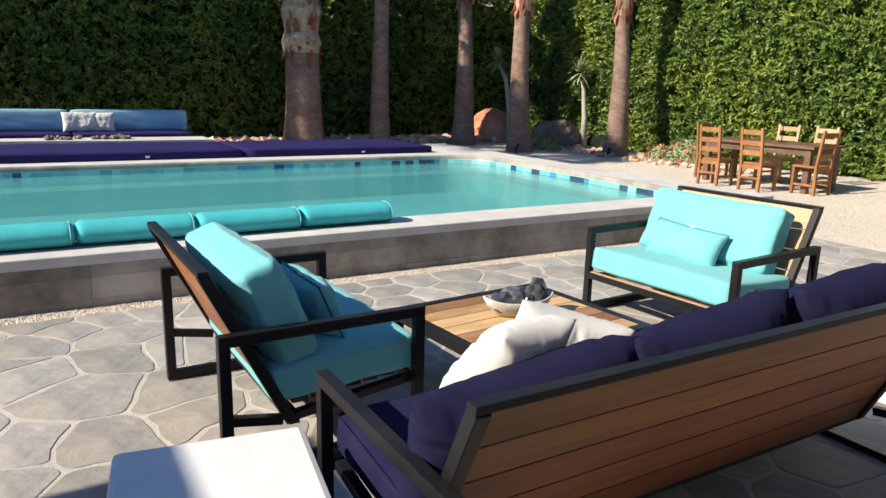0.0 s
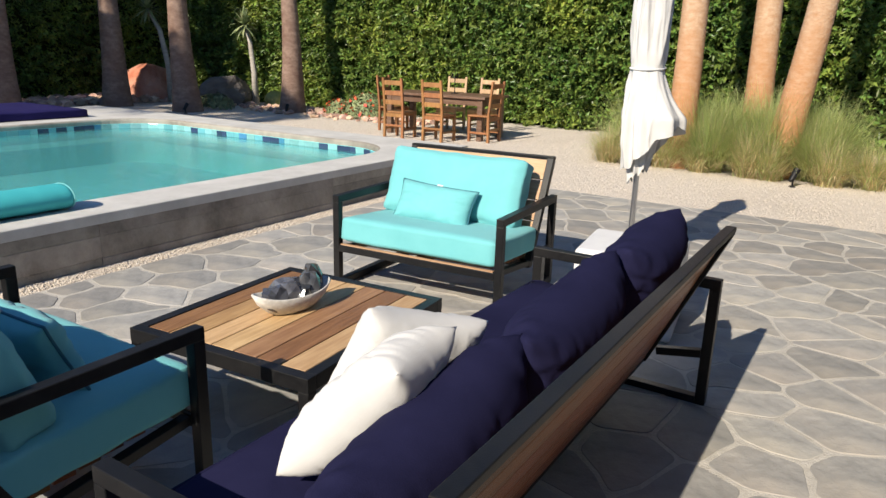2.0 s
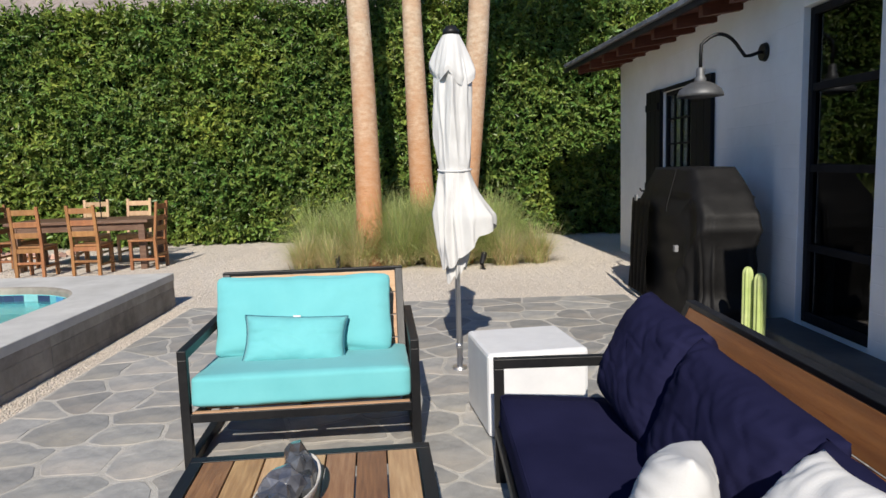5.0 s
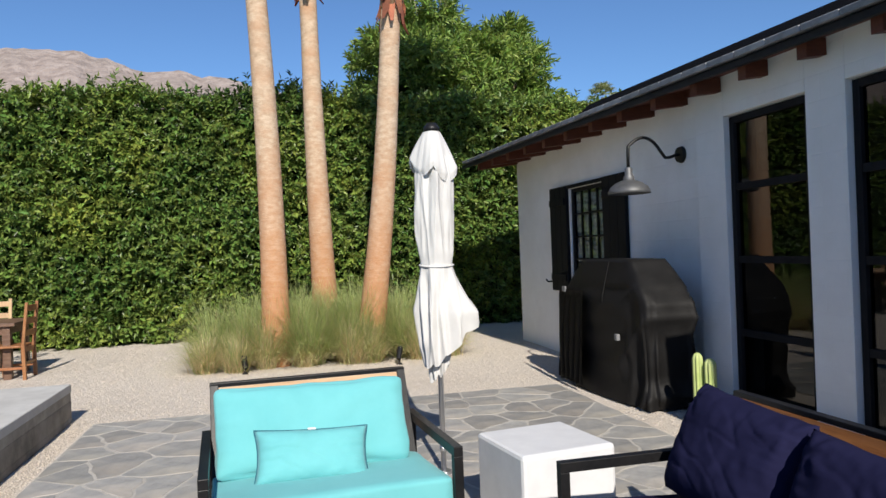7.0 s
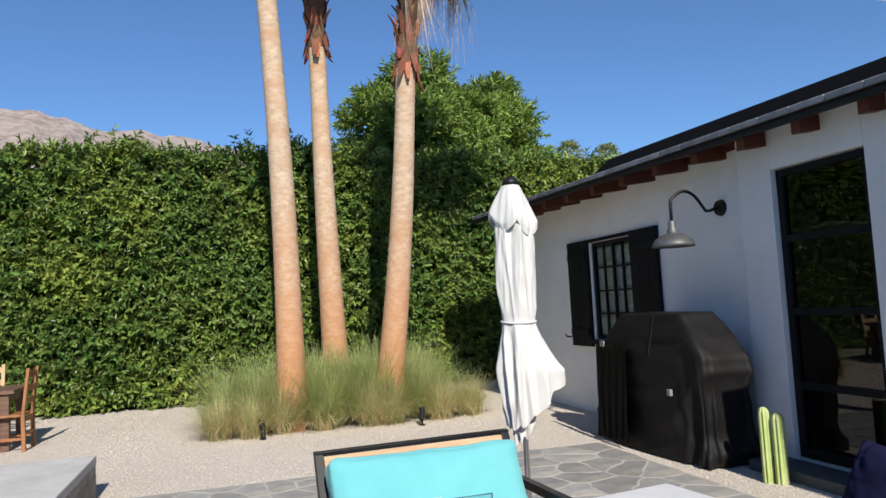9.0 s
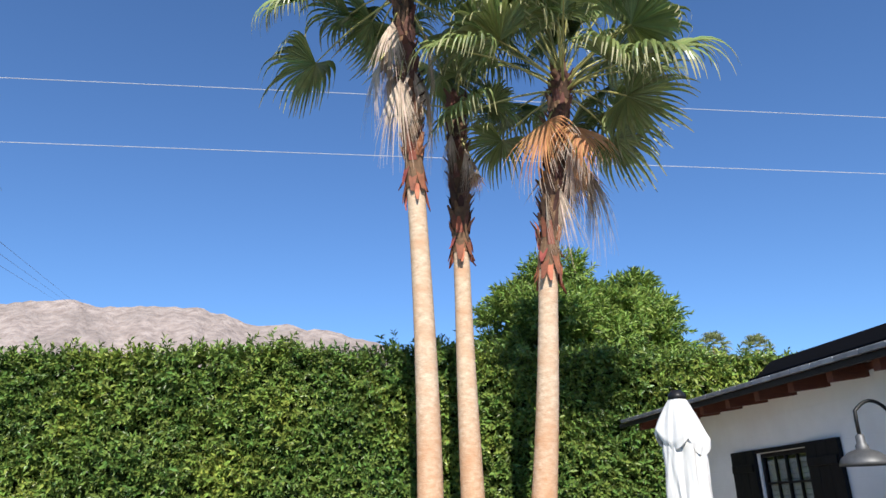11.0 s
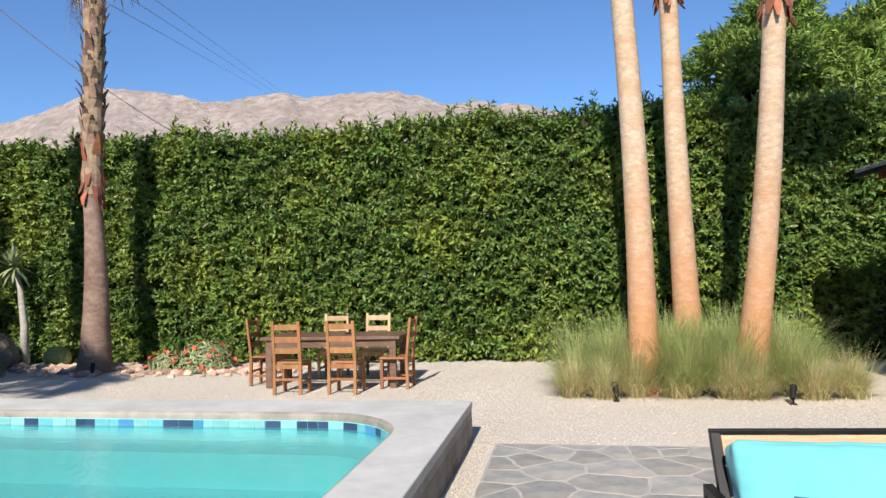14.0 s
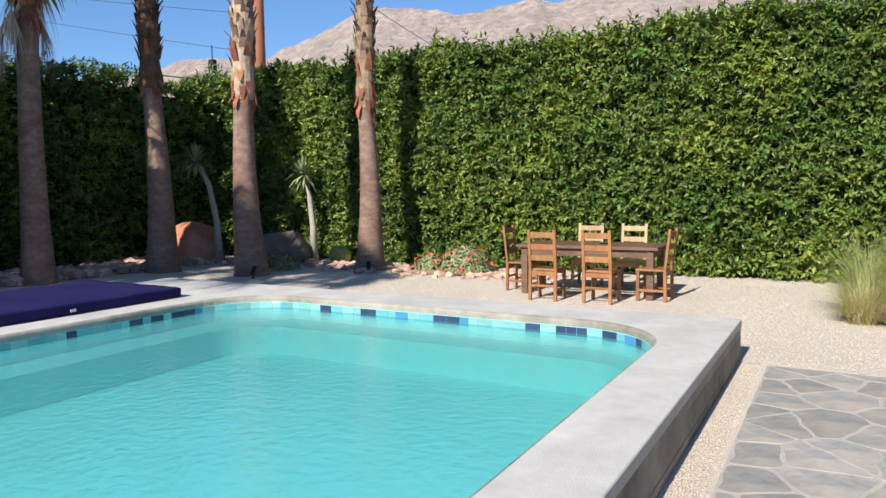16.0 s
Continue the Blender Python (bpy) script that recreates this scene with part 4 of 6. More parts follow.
def palm(name, base, boot_at, crown_at, r0, r1, trunk_mat, seed, label, fronds=30, dead=8, rust=2, skirt_low=1.9, size=1.25, boots=140, flare=1.25, spread=1.0, boot_mat=None, bow=0.06):
    """A fan palm: ringed trunk, boots of old leaf bases, crown."""
    rng = random.Random(seed)
    b, c, t = Vector(base), Vector(boot_at), Vector(crown_at)
    p = thing(name, Matrix.Translation(b), label, "palm tree")
    c, t = c - b, t - b

    def axis(z):
        if z <= c.z:
            u = z / c.z
            bend = Vector((bow * math.sin(math.pi * u) * (1 if seed % 2 else -1), 0, 0))
            return Vector((c.x * u, c.y * u, z)) + bend
        u = (z - c.z) / (t.z - c.z)
        return c + (t - c) * u
    pts, rad = [], []
    nr = int(c.z / 0.075)
    for i in range(nr + 1):
        z = -0.1 + (c.z + 0.15) * i / nr
        u = max(0, z / c.z)
        fl = 1 + (flare - 1) * math.exp(-max(0, z) / 0.45)
        ring = 1 + 0.008 * ((i % 2) - 0.5) + 0.014 * nz(i * 0.37, seed)
        pts.append(axis(max(z, 0)) + Vector((0, 0, min(z, 0))))
        rad.append((r0 + (r1 - r0) * min(1, u * 1.15)) * fl * ring)
    part("trunk", tube(pts, rad, 20), trunk_mat, p, smooth=True)
    # booted upper trunk
    m = 16
    pts = [axis(c.z + (t.z - c.z) * i / m) for i in range(m + 1)]
    rad = [r1 * (1.08 + 0.12 * math.sin(i * 2.1)) for i in range(m + 1)]
    part("upper_trunk", tube(pts, rad, 14), boot_mat or M["boot"], p)
    bm = bmesh.new()
    red = bmesh.new()
    for k in range(boots):
        u = (k + rng.random()) / boots
        z = c.z + (t.z - c.z) * u
        ang = k * 2.4 + rng.uniform(-0.3, 0.3)
        tgt = red if u < 0.16 else bm
        o = axis(z)
        out = Vector((math.cos(ang), math.sin(ang), 0))
        side = Vector((-math.sin(ang), math.cos(ang), 0))
        L = rng.uniform(0.18, 0.34) * (1.15 if u < 0.16 else 1)
        w = rng.uniform(0.05, 0.085)
        up = 1 if u > 0.10 else -1
        q0 = o + out * r1 * 1.02
        q1 = q0 + out * 0.05 + Vector((0, 0, up * L * 0.6))
        q2 = q0 + out * rng.uniform(0.03, 0.15) + Vector((0, 0, up * L))
        vs = [tgt.verts.new(v) for v in (q0 - side * w, q0 + side * w, q1 + side * w * 0.7, q1 - side * w * 0.7, q2 + side * w * 0.3, q2 - side * w * 0.3, q1 - out * 0.03)]
        for f in ((0, 1, 2, 3), (3, 2, 4, 5), (0, 3, 6), (1, 6, 2), (3, 5, 6), (4, 2, 6)):
            try:
                tgt.faces.new([vs[i] for i in f])
            except ValueError:
                pass
    part("boots", bm, boot_mat or M["boot"], p)["kind"] = "stuff"
    part("boot_shag", red, M["boot_red"], p, "shredded red-brown leaf bases")["kind"] = "stuff"
    # crown
    pet = bmesh.new()
    for k in range(fronds + dead + rust):
        kind = "green" if k < fronds else ("dead" if k < fronds + dead else "rust")
        ang = k * 2.39996 + rng.uniform(-0.25, 0.25)
        if kind == "green":
            u = (k + 0.5) / fronds
            elev = radians(max(-10, 90 - 94 * u + rng.uniform(-18, 18)))
            L = size * rng.uniform(0.65, 1.1) * (0.8 + 0.25 * u)
            o = t + Vector((0, 0, 0.1 - 0.45 * u))
            sag = 0.08 + 0.2 * u
            me = None
        else:
            elev = radians(rng.uniform(-74, -46) if kind == "dead" else rng.uniform(-55, -25))
            L = size * rng.uniform(0.3, 0.6)
            o = axis(t.z - rng.uniform(0.35, skirt_low))
            sag = 0.35
            me = rng.choice(DEAD if kind == "dead" else RUST)
            L *= 0.8
        out = Vector((math.cos(ang), math.sin(ang), 0))
        if kind == "green":
            L *= spread
        d0 = out * math.cos(elev) + Vector((0, 0, math.sin(elev)))
        ps = [o + d0 * L * s + Vector((0, 0, -sag * L * s * s)) for s in (0, 0.25, 0.5, 0.75, 1)]
        tube(ps, [0.028, 0.022, 0.018, 0.015, 0.012], 5, bm=pet)
        dirn = (ps[-1] - ps[-2]).normalized()
        if kind != "green":
            dirn = (dirn + Vector((0, 0, -2.2 if kind == 'dead' else -0.8))).normalized()
        if kind == "green":
            el = math.degrees(math.asin(max(-1, min(1, dirn.z))))
            me = rng.choice(min(zip(RISES, GREEN), key=lambda g: abs(g[0] - el))[1])
        side = Vector((0, 0, 1)).cross(dirn)
        side = side.normalized() if side.length > 1e-3 else Vector((-out.y, out.x, 0))
        upv = dirn.cross(side)
        mtx = Matrix((dirn, side, upv)).transposed().to_4x4()
        mtx.translation = ps[-1]
        s = rng.uniform(0.85, 1.1) * size / 1.35 * (1.1 if kind == "green" else 1.1)
        ob = share("frond" if kind == "green" else "dead_frond", me, mtx @ Matrix.Rotation(rng.uniform(-0.8, 0.8) if kind == "green" else rng.uniform(-0.35, 0.35), 4, "X") @ Matrix.Scale(s, 4), p)
    part("petioles", pet, M["petiole"], p)["kind"] = "stuff"
    return p


palm("palm_tree", (-0.20, 11.48, 0), (-0.38, 11.62, 6.45), (-0.64, 11.6, 10.5), 0.195, 0.145, M["trunk_n"], 1, "tall fan palm with a bare tan trunk and shaggy crown", 46, 10, 0, 1.5, 1.72, spread=1.15)
palm("palm_tree", (0.61, 12.75, 0), (0.49, 12.85, 5.85), (0.47, 12.85, 8.9), 0.21, 0.14, M["trunk_n"], 2, "slim fan palm with dark boots below its crown", 6, 5, 1, 0.9, 1.0, bow=0.02)
palm("palm_tree", (1.10, 11.5, 0), (1.58, 11.35, 5.05), (2.04, 11.3, 8.45), 0.195, 0.145, M["trunk_n"], 5, "leaning fan palm with rust-coloured dead fronds", 38, 6, 3, 1.5, 1.66, spread=1.1)
palm("palm_tree", (-9.93, 13.68, 0), (-9.84, 13.5, 3.3), (-9.75, 13.5, 9.0), 0.27, 0.165, M["trunk_w"], 7, "fan palm with a grey trunk beside the rock garden", 28, 3, 0, 1.0, 1.25, boot_mat=M["boot_mid"])
palm("palm_tree", (-11.55, 11.92, 0), (-11.45, 11.75, 3.4), (-11.3, 11.8, 9.2), 0.29, 0.19, M["trunk_w"], 8, "fan palm with rough pale boots on its upper trunk", 26, 3, 0, 1.0, 1.25, boots=190, boot_mat=M["boot_pale"])
palm("palm_tree", (-13.75, 11.58, 0), (-13.92, 11.62, 3.8), (-14.0, 11.6, 8.9), 0.30, 0.19, M["trunk_w"], 9, "dark fan palm standing in shade", 26, 3, 0, 1.0, 1.25)
palm("palm_tree", (-14.23, 9.24, 0), (-14.4, 9.4, 4.8), (-14.5, 9.4, 6.6), 0.26, 0.18, M["trunk_w"], 10, "fan palm with low hanging fronds", 26, 8, 0, 1.2, 1.3)
palm("palm_tree", (-14.5, 7.2, 0), (-14.5, 7.2, 2.3), (-14.5, 7.2, 6.4), 0.46, 0.42, M["trunk_w"], 11, "stout fan palm with a thick booted trunk", 28, 6, 0, 1.0, 1.35, boots=220, boot_mat=M["boot_pale"])
# unseen palms added south of the pool to shade the west trunks and hedge
for _x, _y, _h in ((-10.7, -0.7, 8.6), (-13.2, -0.9, 9.2), (-14.6, -2.2, 8.4)):
    palm("palm_tree", (_x, _y, 0), (_x, _y, 4.0), (_x - 0.2, _y, _h), 0.26, 0.18, M["trunk_w"], 12, "unseen fan palm added to shade the west hedge", 30, 4, 0, 1.0, 1.5, boots=60)


def grass_clump():
    rng = np.random.default_rng(4)
    g = thing("ornamental_grass", pose(0, 0, 0), "mounds of fine green and straw ornamental grass round the palms", "grass", kind="stuff")
    tufts = []
    for k in range(20):
        a = k * 2.39996
        r = math.sqrt((k + 0.7) / 20)
        tufts.append((0.47 + 1.6 * r * math.cos(a) + rng.uniform(-0.1, 0.1), 11.85 + 0.62 * r * math.sin(a), rng.uniform(0.95, 1.18) * (1.1 - 0.25 * r * r), 0.2))
    for k in range(8):
        tufts.append((-1.2 + 3.3 * k / 7 + rng.uniform(-0.16, 0.16), 11.15 + rng.uniform(-0.12, 0.14), rng.uniform(0.62, 0.88), 0.7))
    blades = {"green_blades": ([], []), "straw_blades": ([], [])}
    for tx, ty, sz, dry in tufts:
        for _ in range(1500):
            straw = rng.uniform() < dry
            V, F = blades["straw_blades" if straw else "green_blades"]
            a = rng.uniform(0, 2 * math.pi)
            tip = rng.uniform(0.02, 1.0) ** 0.8
            L = sz * rng.uniform(0.5, 1.15) * (0.82 if straw else 1.0) * (1.05 - 0.15 * tip)
            bx, by = tx + rng.normal(0, 0.055), ty + rng.normal(0, 0.055)
            dx, dy = math.cos(a), math.sin(a)
            th = 0.12 + 0.75 * tip
            bend = rng.uniform(0.25, 0.95) * (0.35 + tip)
            i0 = len(V)
            off = z = 0.0
            for q in range(6):
                ww = 0.0038 * (1 - 0.16 * q)
                V += [(bx + dx * off - dy * ww, by + dy * off + dx * ww, z), (bx + dx * off + dy * ww, by + dy * off - dx * ww, z)]
                ang = th + bend * (q / 5) ** 1.4 * 1.5
                off += L / 5 * math.sin(ang)
                z = max(0.01, z + L / 5 * math.cos(ang))
            for q in range(5):
                F.append((i0 + 2 * q, i0 + 2 * q + 1, i0 + 2 * q + 3, i0 + 2 * q + 2))
    for nm, mat in (("green_blades", M["grass_green"]), ("straw_blades", M["grass_straw"])):
        raw(nm, blades[nm][0], blades[nm][1], mat, g)


grass_clump()


def background_tree():
    rng = np.random.default_rng(9)
    t = thing("broadleaf_tree", pose(4.75, 20, 0), "large bushy green tree behind the hedge", "tree")
    bm = tube([(0, 0, 0), (0.1, 0, 1.5), (0, 0.1, 3)], [0.32, 0.26, 0.22], 12)
    for a in range(7):
        an = a * 0.9
        tube([(0, 0.1, 2.6 + 0.1 * a), (1.0 * math.cos(an), 1.0 * math.sin(an), 4.2), (2.2 * math.cos(an), 2.0 * math.sin(an), 5.0 + 0.15 * a)], [0.16, 0.1, 0.03], 8, bm=bm)
    part("trunk", bm, M["bark"], t, smooth=True)
    # lobes of foliage with gaps between, each of many drooping sprays
    C, D = [], []
    for k in range(62):
        u = (k + 0.5) / 62
        el = -0.30 + 1.28 * u
        a = k * 2.39996 + rng.uniform(-0.3, 0.3)
        ce = math.sqrt(max(0.04, 1 - min(1, el) ** 2))
        rr = rng.uniform(0.64, 1.12) * (1 + 0.12 * math.sin(3 * a + 1))
        c = np.array([2.75 * ce * rr * math.cos(a), 2.2 * ce * rr * math.sin(a), 5.0 + 2.55 * el * rr])
        n = 120
        d = rng.normal(0, 1, (n, 3))
        d /= np.linalg.norm(d, axis=1)[:, None]
        d[:, 2] = np.where(d[:, 2] < -0.35, -d[:, 2], d[:, 2])
        rad = rng.uniform(0.38, 0.80) * rng.uniform(0.35, 1.1, n) ** 0.5
        C.append(c + d * rad[:, None] * np.array([1.15, 1.15, 0.72]))
        out = c - np.array([0, 0, 4.6])
        D.append(d + 0.5 * out / np.linalg.norm(out) + np.array([0, 0, 0.25]))
    sprigs("crown", np.concatenate(C), np.concatenate(D), 12, 0.36, 0.21, 0.058, M["tree_leaf"], t, 5, 0.35)
    d = rng.normal(0, 1, (9000, 3))
    d /= np.linalg.norm(d, axis=1)[:, None]
    leaf_cloud("inner_foliage", d * rng.uniform(0.2, 0.78, (9000, 1)) * np.array([2.75, 2.2, 2.5]) + np.array([0, 0, 5.0]), d, 0.2, 0.08, M["tree_leaf"], t, 6)["kind"] = "stuff"


background_tree()


# ---- distance ----
def mountain():
    ridge_x = np.array([-4200, -3300, -2900, -2362, -1990, -1773, -1517, -1345, -1036, -860, -658, -532, -436, -300, -177, 0, 180, 420, 900, 2200])
    ridge_z = np.array([560, 640, 690, 640, 730, 790, 752, 704, 714, 690, 690, 668, 640, 632, 622, 580, 532, 440, 300, 160])
    nx, ny = 260, 26
    V = np.zeros((nx + 1, ny + 1, 3))
    for i in range(nx + 1):
        x = -4200 + 6400 * i / nx
        top = np.interp(x, ridge_x, ridge_z)
        top += 14 * nz(x * 0.012, 3.3) + 9 * nz(x * 0.035, 7.7) + 5 * nz(x * 0.09, 1.2)
        if -780 < x < -420:
            top += 14 * abs(nz(x * 0.04, 9.0)) + 22 * math.exp(-((x + 640) / 75) ** 2) * abs(nz(x * 0.06, 5.0)) * 2
        for j in range(ny + 1):
            u = j / ny
            y = 1300 + 1200 * u
            z = top * u ** 1.1
            gully = abs(nz(x * 0.006 + 0.6 * u, u * 1.5, 4.0)) * 110 + abs(nz(x * 0.02 + u, u * 4, 2.0)) * 45
            z -= gully * math.sin(math.pi * min(1, u * 1.0)) * 0.9
            V[i, j] = (x * (0.62 + 0.38 * u), y, max(z, -5))
    idx = np.arange((nx + 1) * (ny + 1)).reshape(nx + 1, ny + 1)
    F = np.stack([idx[:-1, :-1], idx[1:, :-1], idx[1:, 1:], idx[:-1, 1:]], -1).reshape(-1, 4)
    ob = raw("backdrop_mountain", V.reshape(-1, 3), F, M["mountain"])
    tagged(ob, "bare pinkish desert mountain ridge in the distance", "mountain", kind="structure")


mountain()


def far_palm(x, y, h, seed):
    rng = random.Random(seed)
    p = thing("far_palm_tree", pose(x, y, 0), "small far-off palm above the rooftops", "palm tree", "far palms")
    part("trunk", tube([(0, 0, 0), (0.1, 0, h)], [0.25, 0.16], 8), M["trunk_w"], p)
    for k in range(22):
        a, el = k * 2.4, radians(80 - 110 * k / 22)
        d = Vector((math.cos(a) * math.cos(el), math.sin(a) * math.cos(el), math.sin(el)))
        side = Vector((-math.sin(a), math.cos(a), 0))
        m = Matrix((d, side, d.cross(side))).transposed().to_4x4()
        m.translation = Vector((0.1, 0, h)) + d * 0.9
        share("frond", GREEN[1 if el > 0.3 else 3][0], m @ Matrix.Scale(1.0, 4), p)


far_palm(29.5, 60, 14.9, 1)
far_palm(33.5, 60, 14.7, 2)


POLE = (-19.4, 20.5)


def utility_pole():
    p = thing("utility_pole", pose(*POLE, 0), "brown wooden utility pole behind the hedge", "pole")
    part("pole", tube([(0, 0, 0), (0, 0, 15.6)], [0.21, 0.15], 14), M["pole_wood"], p, smooth=True)
    part("crossarm", boxes([(-1.2, 1.2, -0.27, -0.17, 14.9, 15.02)], 0.01), M["pole_wood"], p)
    for x in (-1.0, 0, 1.0):
        part("insulator", tube([(x, -0.22, 15.02), (x, -0.22, 15.14)], [0.05, 0.04], 8), M["lamp_metal"], p)


utility_pole()


def wire(a, b, sag, r, mat, label):
    a, b = Vector(a), Vector(b)
    pts = [a + (b - a) * (k / 24) - Vector((0, 0, sag * 4 * (k / 24) * (1 - k / 24))) for k in range(25)]
    tagged(part("overhead_wire", tube(pts, r, 5), mat), label, "cable", "overhead wires")


wire((-48, 22, 14.9), (48, 22, 14.9), 0.05, 0.011, M["wire"], "thin pale overhead power line")
wire((-48, 22, 12.6), (48, 22, 12.6), 0.05, 0.011, M["wire"], "thin pale overhead power line")
for _x in (-48, 48):
    _p = thing("utility_pole", pose(_x, 22, 0), "brown wooden utility pole down the street", "pole")
    part("pole", tube([(0, 0, 0), (0, 0, 15.3)], [0.2, 0.15], 14), M["pole_wood"], _p, smooth=True)
for _z, _end in ((13.1, (-146.4, 350, 97.5)), (14.12, (-138.5, 350, 94.4)), (15.08, (-133.7, 350, 92.8))):
    wire((*POLE, _z), _end, 0.0, 0.02, M["wire_dark"], "dark overhead line running up the hillside")
_p = thing("service_post", pose(-9.5, 20.5, 0), "short wooden service post behind the hedge", "post")
part("post", tube([(0, 0, 0), (0, 0, 4.6)], [0.08, 0.07], 10), M["pole_wood"], _p)
wire((*POLE, 11.3), (-9.5, 20.5, 4.45), 0.45, 0.014, M["wire_dark"], "dark slack service cable")
wire((-48, 22, 10.4), (*POLE, 5.45), 0.1, 0.03, M["wire_dark"], "thick dark cable to the pole")
wire((-48, 22, 13.0), (*POLE, 6.55), 0.1, 0.010, M["wire_dark"], "thin dark cable to the pole")
wire((-48, 22, 14.0), (*POLE, 7.9), 0.1, 0.010, M["wire_dark"], "thin dark cable to the pole")
_p = thing("splice_case", pose(-21.9, 20.6, 6.62), "dark cable splice case hanging from a pole line", "cable box")
part("case", boxes([(-0.13, 0.13, -0.1, 0.1, -0.42, 0.0)], 0.03), M["gutter"], _p)
part("hanger", tube([(0, 0, -0.01), (0, 0, 0.52)], 0.02, 6), M["gutter"], _p)


# ---- rock garden ----
def rock_mesh(seed, sx, sy, sz, sub=3, rough=0.35):
    bm = bmesh.new()
    bmesh.ops.create_icosphere(bm, subdivisions=sub, radius=1)
    for v in bm.verts:
        p = v.co.copy()
        k = 1 + rough * nz(p.x * 1.3 + seed * 7, p.y * 1.3, p.z * 1.3) + 0.18 * nz(p.x * 3.5, p.y * 3.5 + seed, p.z * 3.5)
        q = p * k
        # broken facets
        for nx_, ny_, nz_, cut in ((0.8, -0.5, 0.45, 0.80), (-0.55, -0.6, 0.6, 0.78), (0.1, 0.2, 1.0, 0.82), (-0.9, 0.3, 0.2, 0.85)):
            nn = Vector((nx_, ny_, nz_)).normalized()
            over = q.dot(nn) - cut
            if over > 0:
                q -= nn * over * 0.85
        v.co = Vector((q.x * sx, q.y * sy, max(q.z, -0.35) * sz))
    return bm


def boulder(x, y, s, mat, seed, label):
    ob = part("boulder", rock_mesh(seed, s[0], s[1], s[2]), mat)
    ob.matrix_basis = pose(x, y, s[2] * 0.3, 0, 0, seed * 40)
    tagged(ob, label, "boulder")


boulder(-14.85, 13.25, (0.75, 0.6, 0.8), M["rock_red"], 1, "rust-red desert boulder with a pale top")
boulder(-12.6, 13.95, (0.85, 0.45, 0.62), M["rock_grey"], 2, "dark grey boulder in the hedge's shade")


def rubble(name, spots, seed, label, mat=None):
    rng = np.random.default_rng(seed)
    bm = bmesh.new()
    for x, y, s in spots:
        r = bmesh.ops.create_icosphere(bm, subdivisions=1, radius=1)
        for v in r["verts"]:
            p = v.co * (1 + 0.35 * rng.uniform(-1, 1))
            v.co = Vector((x + p.x * s * 1.2, y + p.y * s, max(0, s * 0.45 + p.z * s * 0.75)))
    ob = part(name, bm, mat or M["rocks"])
    tagged(ob, label, "rocks", kind="stuff")


_r = np.random.default_rng(3)
rubble("rubble", [(x, y, _r.uniform(0.06, 0.17)) for x, y in zip(_r.uniform(-15.7, -14.2, 850), _r.uniform(3.5, 13.6, 850))], 1, "band of broken pinkish stones along the hedge")
rubble("rubble", [(-7.7 + _r.normal(0, 0.8), 13.75 + _r.normal(0, 0.28), _r.uniform(0.03, 0.095)) for _ in range(230)], 2, "scattered pinkish stones round the flowers")
rubble("rubble", [(_r.uniform(-14.6, -9.3), _r.uniform(13.0, 14.4), _r.uniform(0.04, 0.10)) for _ in range(170)], 6, "stones between the cacti by the hedge")


def shrub(x, y, rx, h, n, seed, flowers, label):
    rng = np.random.default_rng(seed)
    t = thing("shrub", pose(x, y, 0), label, "shrub")
    d = rng.normal(0, 1, (n, 3))
    d /= np.linalg.norm(d, axis=1)[:, None]
    d[:, 2] = np.abs(d[:, 2])
    P = d * rng.uniform(0.4, 1, n)[:, None] ** 0.5 * np.array([rx, rx * 0.7, h])
    P[:, 2] += 0.03
    leaf_cloud("leaves", P, d, 0.13, 0.03, M["succulent"], t, seed)
    if flowers:
        k = rng.choice(n, flowers)
        leaf_cloud("flowers", P[k] * np.array([1.05, 1.05, 1.12]), d[k], 0.09, 0.07, M["flower"], t, seed + 1)["kind"] = "stuff"
    st = bmesh.new()
    for a in range(7):
        tube([(0, 0, 0), (rx * 0.5 * math.cos(a), rx * 0.4 * math.sin(a), h * 0.7)], [0.02, 0.008], 5, bm=st)
    part("stems", st, M["bark"], t)


shrub(-7.75, 13.75, 0.65, 0.55, 1500, 1, 90, "low grey-green succulent with red flowers")
shrub(-8.45, 13.7, 0.45, 0.35, 700, 2, 60, "low grey-green succulent with red flowers")
shrub(-11.8, 12.9, 0.6, 0.35, 600, 3, 0, "low dusty succulent among stones")


def yucca(x, y, h, seed, lean):
    rng = random.Random(seed)
    t = thing("yucca", pose(x, y, 0), "slender pale-stemmed yucca with a spiky head", "yucca")
    top = Vector((lean, lean, h))
    part("stem", tube([(0, 0, 0), (lean * 0.05, lean * 0.05, h * 0.4), (lean * 0.4, lean * 0.4, h * 0.78), top], [0.10, 0.075, 0.06, 0.045], 10), M["pale_stem"], t, smooth=True)
    bm = bmesh.new()
    for k in range(60):
        a, el = k * 2.4, radians(85 - 140 * k / 60)
        d = Vector((math.cos(a) * math.cos(el), math.sin(a) * math.cos(el), math.sin(el)))
        s = Vector((-math.sin(a), math.cos(a), 0)) * 0.03
        L = rng.uniform(0.40, 0.58)
        v = [bm.verts.new(q) for q in (top - s, top + s, top + d * L * 0.6 + s, top + d * L * 0.6 - s, top + d * L - Vector((0, 0, 0.07)))]
        bm.faces.new((v[0], v[1], v[2], v[3]))
        bm.faces.new((v[3], v[2], v[4]))
    part("leaves", bm, M["succulent"], t)["kind"] = "stuff"


yucca(-13.95, 13.3, 2.35, 1, -0.3)
yucca(-12.3, 14.72, 2.05, 2, -0.15)


